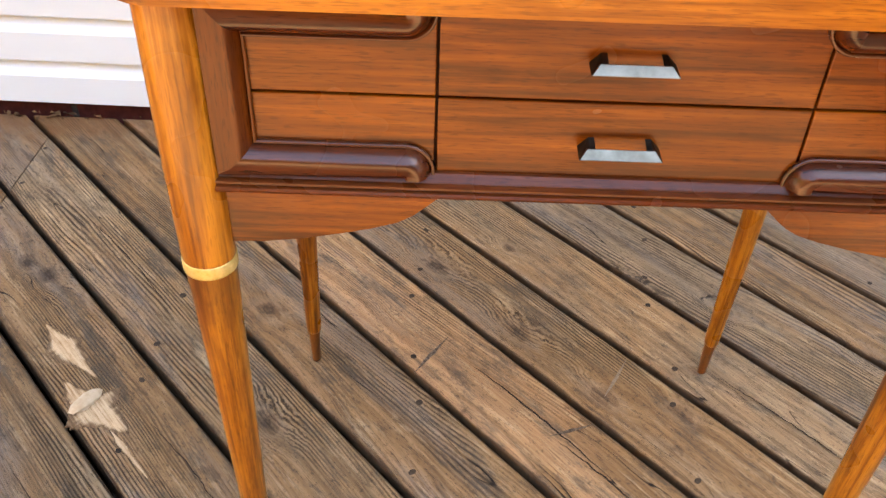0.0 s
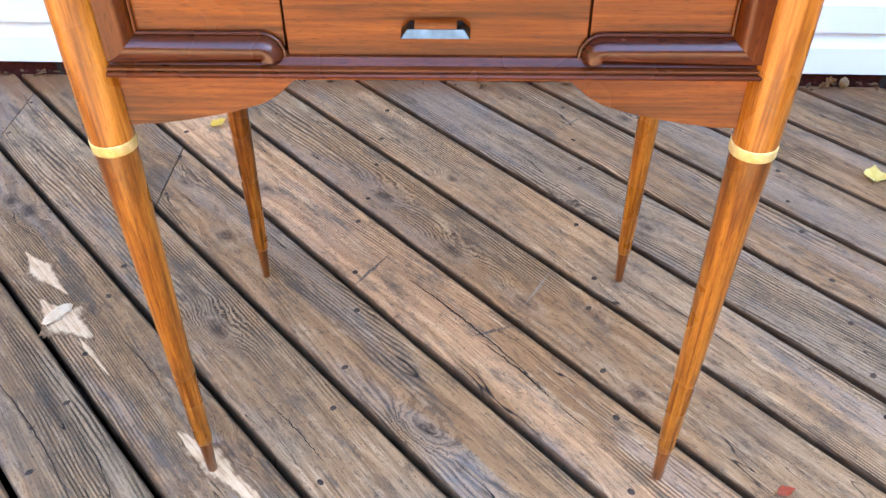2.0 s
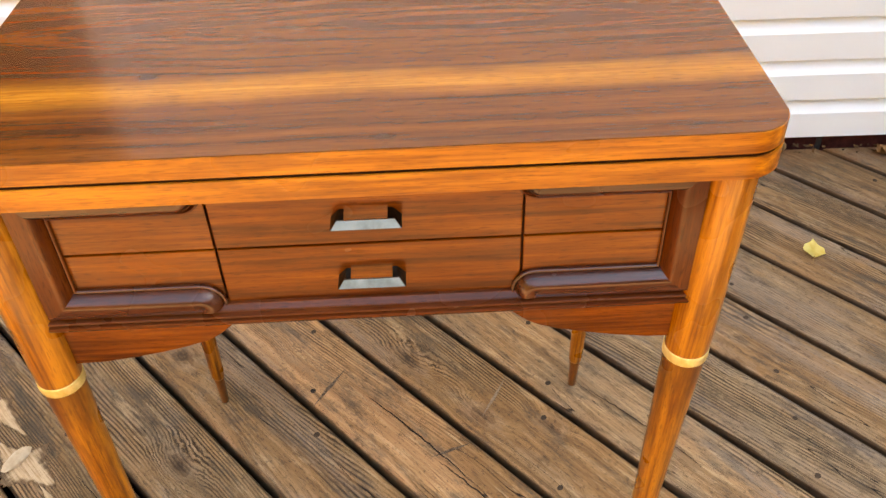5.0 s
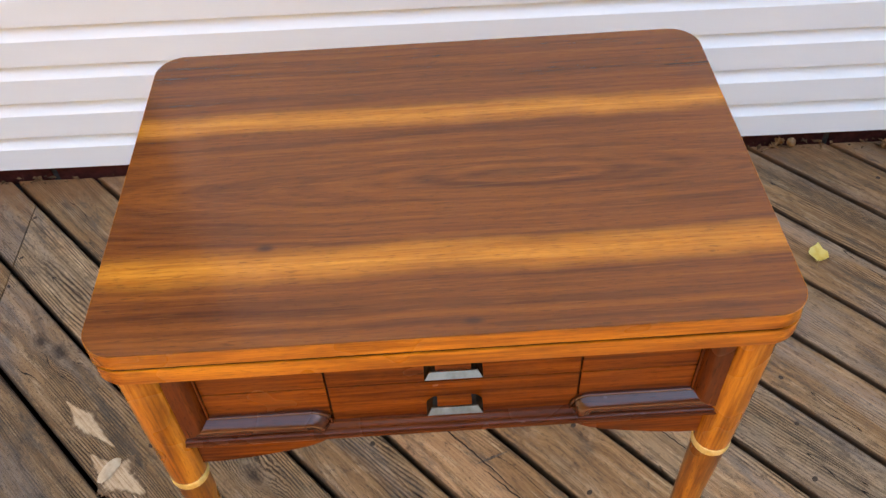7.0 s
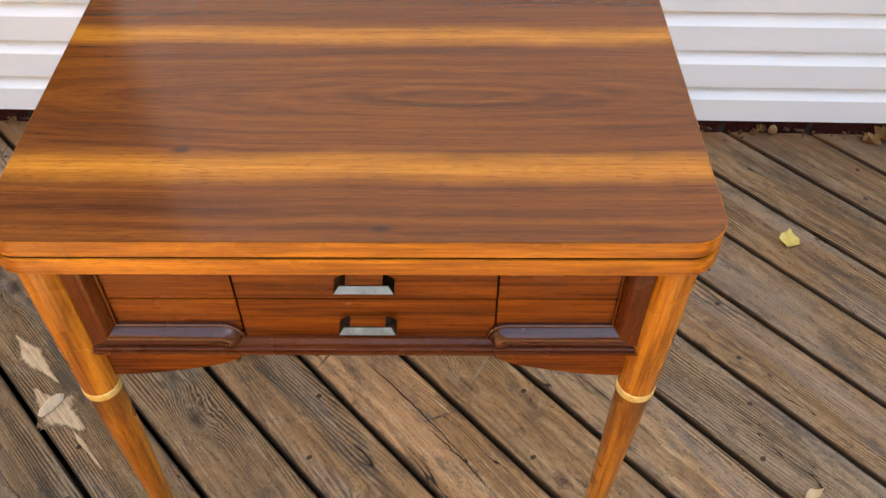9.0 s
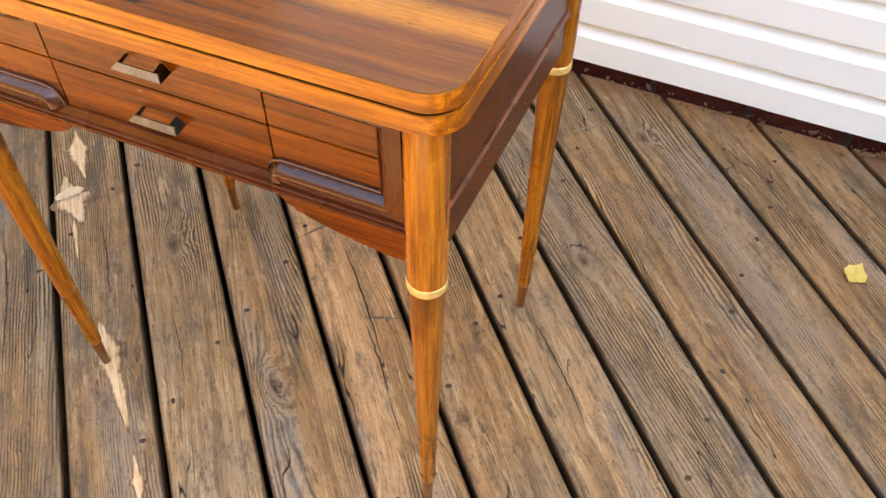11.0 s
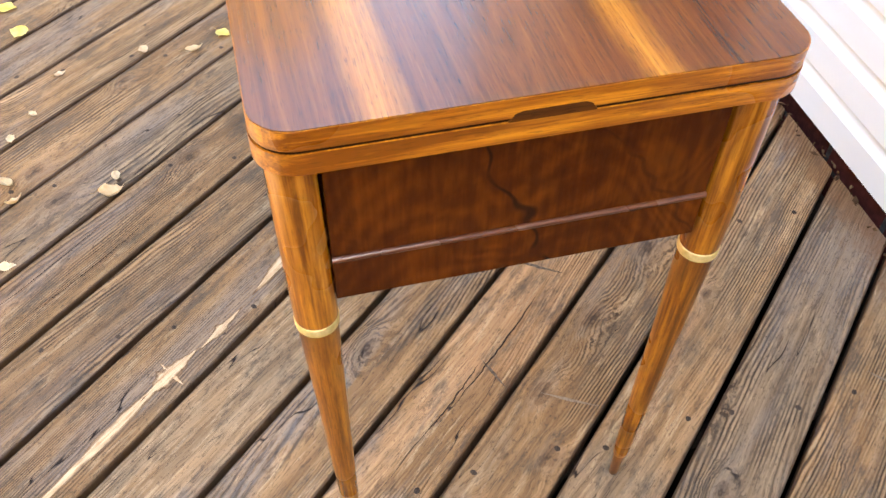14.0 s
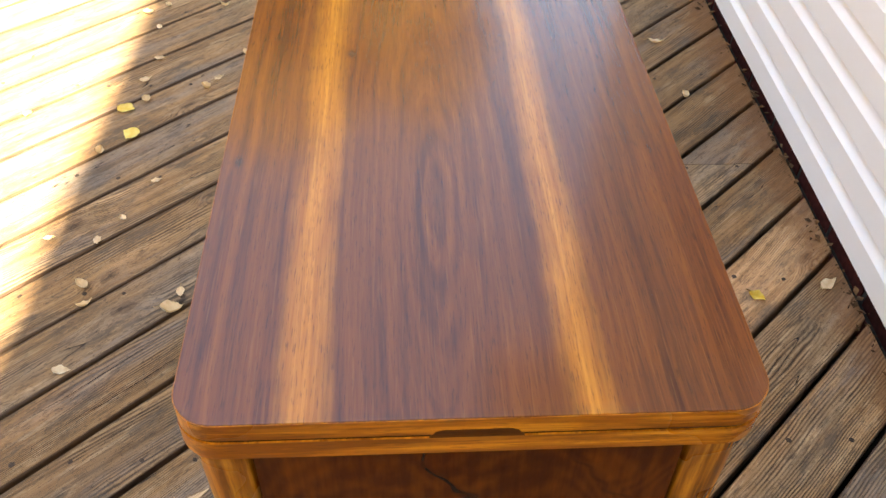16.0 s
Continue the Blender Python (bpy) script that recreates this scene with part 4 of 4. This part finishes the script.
# how grey a board has gone (up) or how brown it still is (down)
WEATHERING = {-5: -0.10, -4: -0.02, -3: -0.16, -2: 0.04, -1: -0.14, 0: -0.38, 1: -0.06, 2: 0.06, 3: 0.22, 4: -0.06, 5: 0.06, 6: -0.20, 7: -0.12}
# each board's own tone; 8 to 11, right by the wall, also carry painted shade
LIGHTNESS = {-7: 0.88, -6: 0.86, -5: 0.78, -4: 0.82, -3: 0.96, -2: 1.15, -1: 1.15, 0: 1.28, 1: 1.12, 2: 1.28, 3: 1.06, 4: 1.12, 5: 1.08, 6: 1.02, 7: 0.92, 8: 0.80, 9: 0.80, 10: 0.80, 11: 0.80}
boards = {}
for k in range(-38, 30):
    v0 = GAP_AT + PITCH * k
    middle = v0 + PITCH / 2
    # where the middle line of the board meets the wall and the deck's outer edges
    origin = normal * middle
    reach = []
    for axis, value in ((0, DECK_X0), (0, DECK_X1), (1, DECK_Y0)):
        reach.append((value - origin[axis]) / along[axis])
    top = (WALL_Y - 0.012 + slope * origin.x - origin.y) / (along.y - slope * along.x)
    u_start, u_end = max(reach[0], top), min(reach[1], reach[2])
    if u_end - u_start < 0.3:
        continue
    cut_wall = -(normal.y - slope * normal.x) / (along.y - slope * along.x)
    cut_x, cut_y = -normal.x / along.x, -normal.y / along.y
    first = cut_wall if top >= reach[0] else cut_x
    last = cut_x if reach[1] < reach[2] else cut_y
    cuts = [u_start]
    if k in JOINTS:
        cuts.append((JOINTS[k] - origin.x) / along.x)
    cuts.append(u_end)
    for i in range(len(cuts) - 1):
        a, b = cuts[i], cuts[i + 1]
        if b - a < 0.1:
            continue
        ob = board("deck_board", a + (0.002 if i else 0.0), b - (0.002 if i < len(cuts) - 2 else 0.0), v0, first if i == 0 else cut_x, last if i == len(cuts) - 2 else cut_x, 100 * k + i)
        ob["weathering"] = WEATHERING.get(k, random.Random(k).uniform(-0.25, 0.15))
        ob["lightness"] = LIGHTNESS.get(k, random.Random(k + 50).uniform(0.84, 1.08)) * (0.80 if k in JOINTS and i == 0 else 1.0)
        boards.setdefault(k, []).append((a, b, ob))

# nail heads, two to a board over each joist
nail_bm = turned([(0.0046, -0.004), (0.0048, 0.0002), (0.0034, 0.0006)], 10)
nail_mesh = None
rnd = random.Random(9)
for k, pieces in boards.items():
    middle = GAP_AT + PITCH * (k + 0.5)
    for j in range(-5, 4):
        for side in (-1, 1):
            v = side * 0.040 + rnd.uniform(-0.006, 0.006)
            x = JOIST_AT + JOIST * j + rnd.uniform(-0.012, 0.012)
            u = (x - normal.x * (middle + v)) / along.x
            spot = along * u + normal * (middle + v)
            if not (-2.2 < spot.x < 1.7 and -0.9 < spot.y < 1.0):
                continue
            for a, b, ob in pieces:
                if a + 0.01 < u < b - 0.01:
                    if nail_mesh is None:
                        nail = part("nail_head", nail_bm, mat_nail, ob)
                        nail_mesh = nail.data
                    else:
                        nail = new("nail_head", nail_mesh)
                        nail.parent = ob
                    nail.location = (u, v, 0.0002)
                    nail.scale = (rnd.uniform(0.75, 1.2), rnd.uniform(0.75, 1.2), 1.0)


# ---- wear on the boards ----
def splinter(a, b, width, seed, lift=0.0006, peak=0.6, bulge=0.35):
    """A torn, pale strip of bare wood from a to b: ragged, pointed at both ends, widest at the share peak of its length."""
    rnd = random.Random(seed)
    a, b = Vector(a), Vector(b)
    way = (b - a).normalized()
    off = Vector((-way.y, way.x))
    bm = bmesh.new()
    share = bm.verts.layers.float.new("rim")
    n = 60
    rows = []
    side = [0.0, 0.0]
    for i in range(n + 1):
        t = i / n
        body = math.sin(math.pi * t) ** 0.9 * (1.0 - bulge + 2 * bulge * math.exp(-((t - peak) / 0.18) ** 2))
        row = []
        for k, sgn in enumerate((-1, 1)):
            side[k] = 0.84 * side[k] + rnd.uniform(-0.15, 0.15)
            row.append(sgn * width * 0.72 * max(0.05, body * (1 + side[k])))
        drift = 0.12 * width * math.sin(3.1 * t + seed)
        top = lift + rnd.uniform(0.0, 0.0008)
        places = ((row[0], -0.002, 1.0), (row[0] * 0.96, lift * 0.4, 0.96), (row[0] * 0.5, lift, 0.5), (0.0, top, 0.0), (row[1] * 0.5, lift, 0.5), (row[1] * 0.96, lift * 0.4, 0.96), (row[1], -0.002, 1.0))
        spot = a.lerp(b, t)
        line = []
        for d, z, r in places:
            v = bm.verts.new((*(spot + off * (drift + d)), z))
            v[share] = max(r, abs(2 * t - 1) ** 4)
            line.append(v)
        rows.append(line)
    for low, high in zip(rows, rows[1:]):
        for k in range(6):
            bm.faces.new((low[k], high[k], high[k + 1], low[k + 1]))
    return bm


def on_board(x, y):
    spot = Vector((x, y))
    return spot.dot(along), spot.dot(normal)


for a, b, width, seed, lift, peak in (((-0.765, 0.450), (-0.640, 0.334), 0.025, 3, 0.0008, 0.45), ((-0.690, 0.335), (-0.572, 0.235), 0.042, 4, 0.0010, 0.55),
                                      ((-0.600, 0.246), (-0.520, 0.165), 0.008, 8, 0.0005, 0.3), ((-0.407, 0.082), (-0.222, -0.086), 0.027, 5, 0.0007, 0.30),
                                      ((-0.196, -0.104), (-0.125, -0.180), 0.011, 6, 0.0006, 0.5), ((-0.128, -0.178), (-0.052, -0.274), 0.022, 11, 0.0009, 0.55),
                                      ((-0.105, -0.215), (0.190, -0.520), 0.017, 7, 0.0007, 0.20), ((-0.115, -0.242), (-0.062, -0.205), 0.009, 9, 0.0006, 0.5)):
    part("splintered_scar", splinter(a, b, width, seed, lift, peak), mat_bare, deck, "torn pale bare wood")
# grey scuffs across the grain
for a, b, width, seed in (((-0.190, 0.370), (-0.142, 0.448), 0.004, 1), ((0.000, 0.259), (0.062, 0.283), 0.003, 2), ((0.084, 0.333), (0.128, 0.412), 0.003, 3), ((0.171, 0.857), (0.228, 0.905), 0.003, 4)):
    part("scuff", splinter(a, b, width, seed, 0.0004, 0.5, 0.1), mat_scuff, deck, "grey scuffed wood")

# a loose chip of wood standing up in the largest scar
chip = bmesh.new()
bmesh.ops.create_icosphere(chip, subdivisions=2, radius=0.5, matrix=Matrix.Diagonal((0.056, 0.027, 0.011, 1)))
rnd = random.Random(12)
for v in chip.verts:
    v.co *= rnd.uniform(0.94, 1.05)
ob = smooth(part("wood_chip", chip, mat_chip, deck, "pale lifted chip of wood"), 30)
ob.location, ob.rotation_euler.z = (-0.646, 0.292, 0.003), radians(62)

# long open cracks
rnd = random.Random(21)
for x, y, length, width, bow in ((-0.018, 0.297, 0.245, 0.0026, 0.004), (0.335, 0.300, 0.22, 0.0018, 0.004), (0.062, 0.196, 0.150, 0.0022, 0.003), (-0.598, 0.064, 0.31, 0.0018, 0.006), (-0.479, 0.189, 0.19, 0.0014, 0.004),
                                 (-0.694, 0.620, 0.33, 0.0016, 0.006), (-0.240, 0.076, 0.15, 0.0014, 0.003), (-0.360, -0.338, 0.28, 0.0016, 0.005), (-0.361, -0.427, 0.31, 0.0014, 0.005)):
    u, v = on_board(x, y)
    bm = bmesh.new()
    last = None
    for i in range(25):
        t = i / 24
        w = width * 0.5 * (math.sin(math.pi * t) ** 0.6 + 0.1)
        mid = v + bow * math.sin(math.pi * t) - bow * 0.5 + rnd.uniform(-0.0012, 0.0012)
        pair = [bm.verts.new((u + (t - 0.5) * length, mid - w, 0.0006)), bm.verts.new((u + (t - 0.5) * length, mid + w, 0.0006))]
        if last:
            bm.faces.new((last[0], pair[0], pair[1], last[1]))
        last = pair
    ob = part("crack", bm, mat_crack, deck, "dark open crack")
    ob.rotation_euler.z = radians(ANGLE)
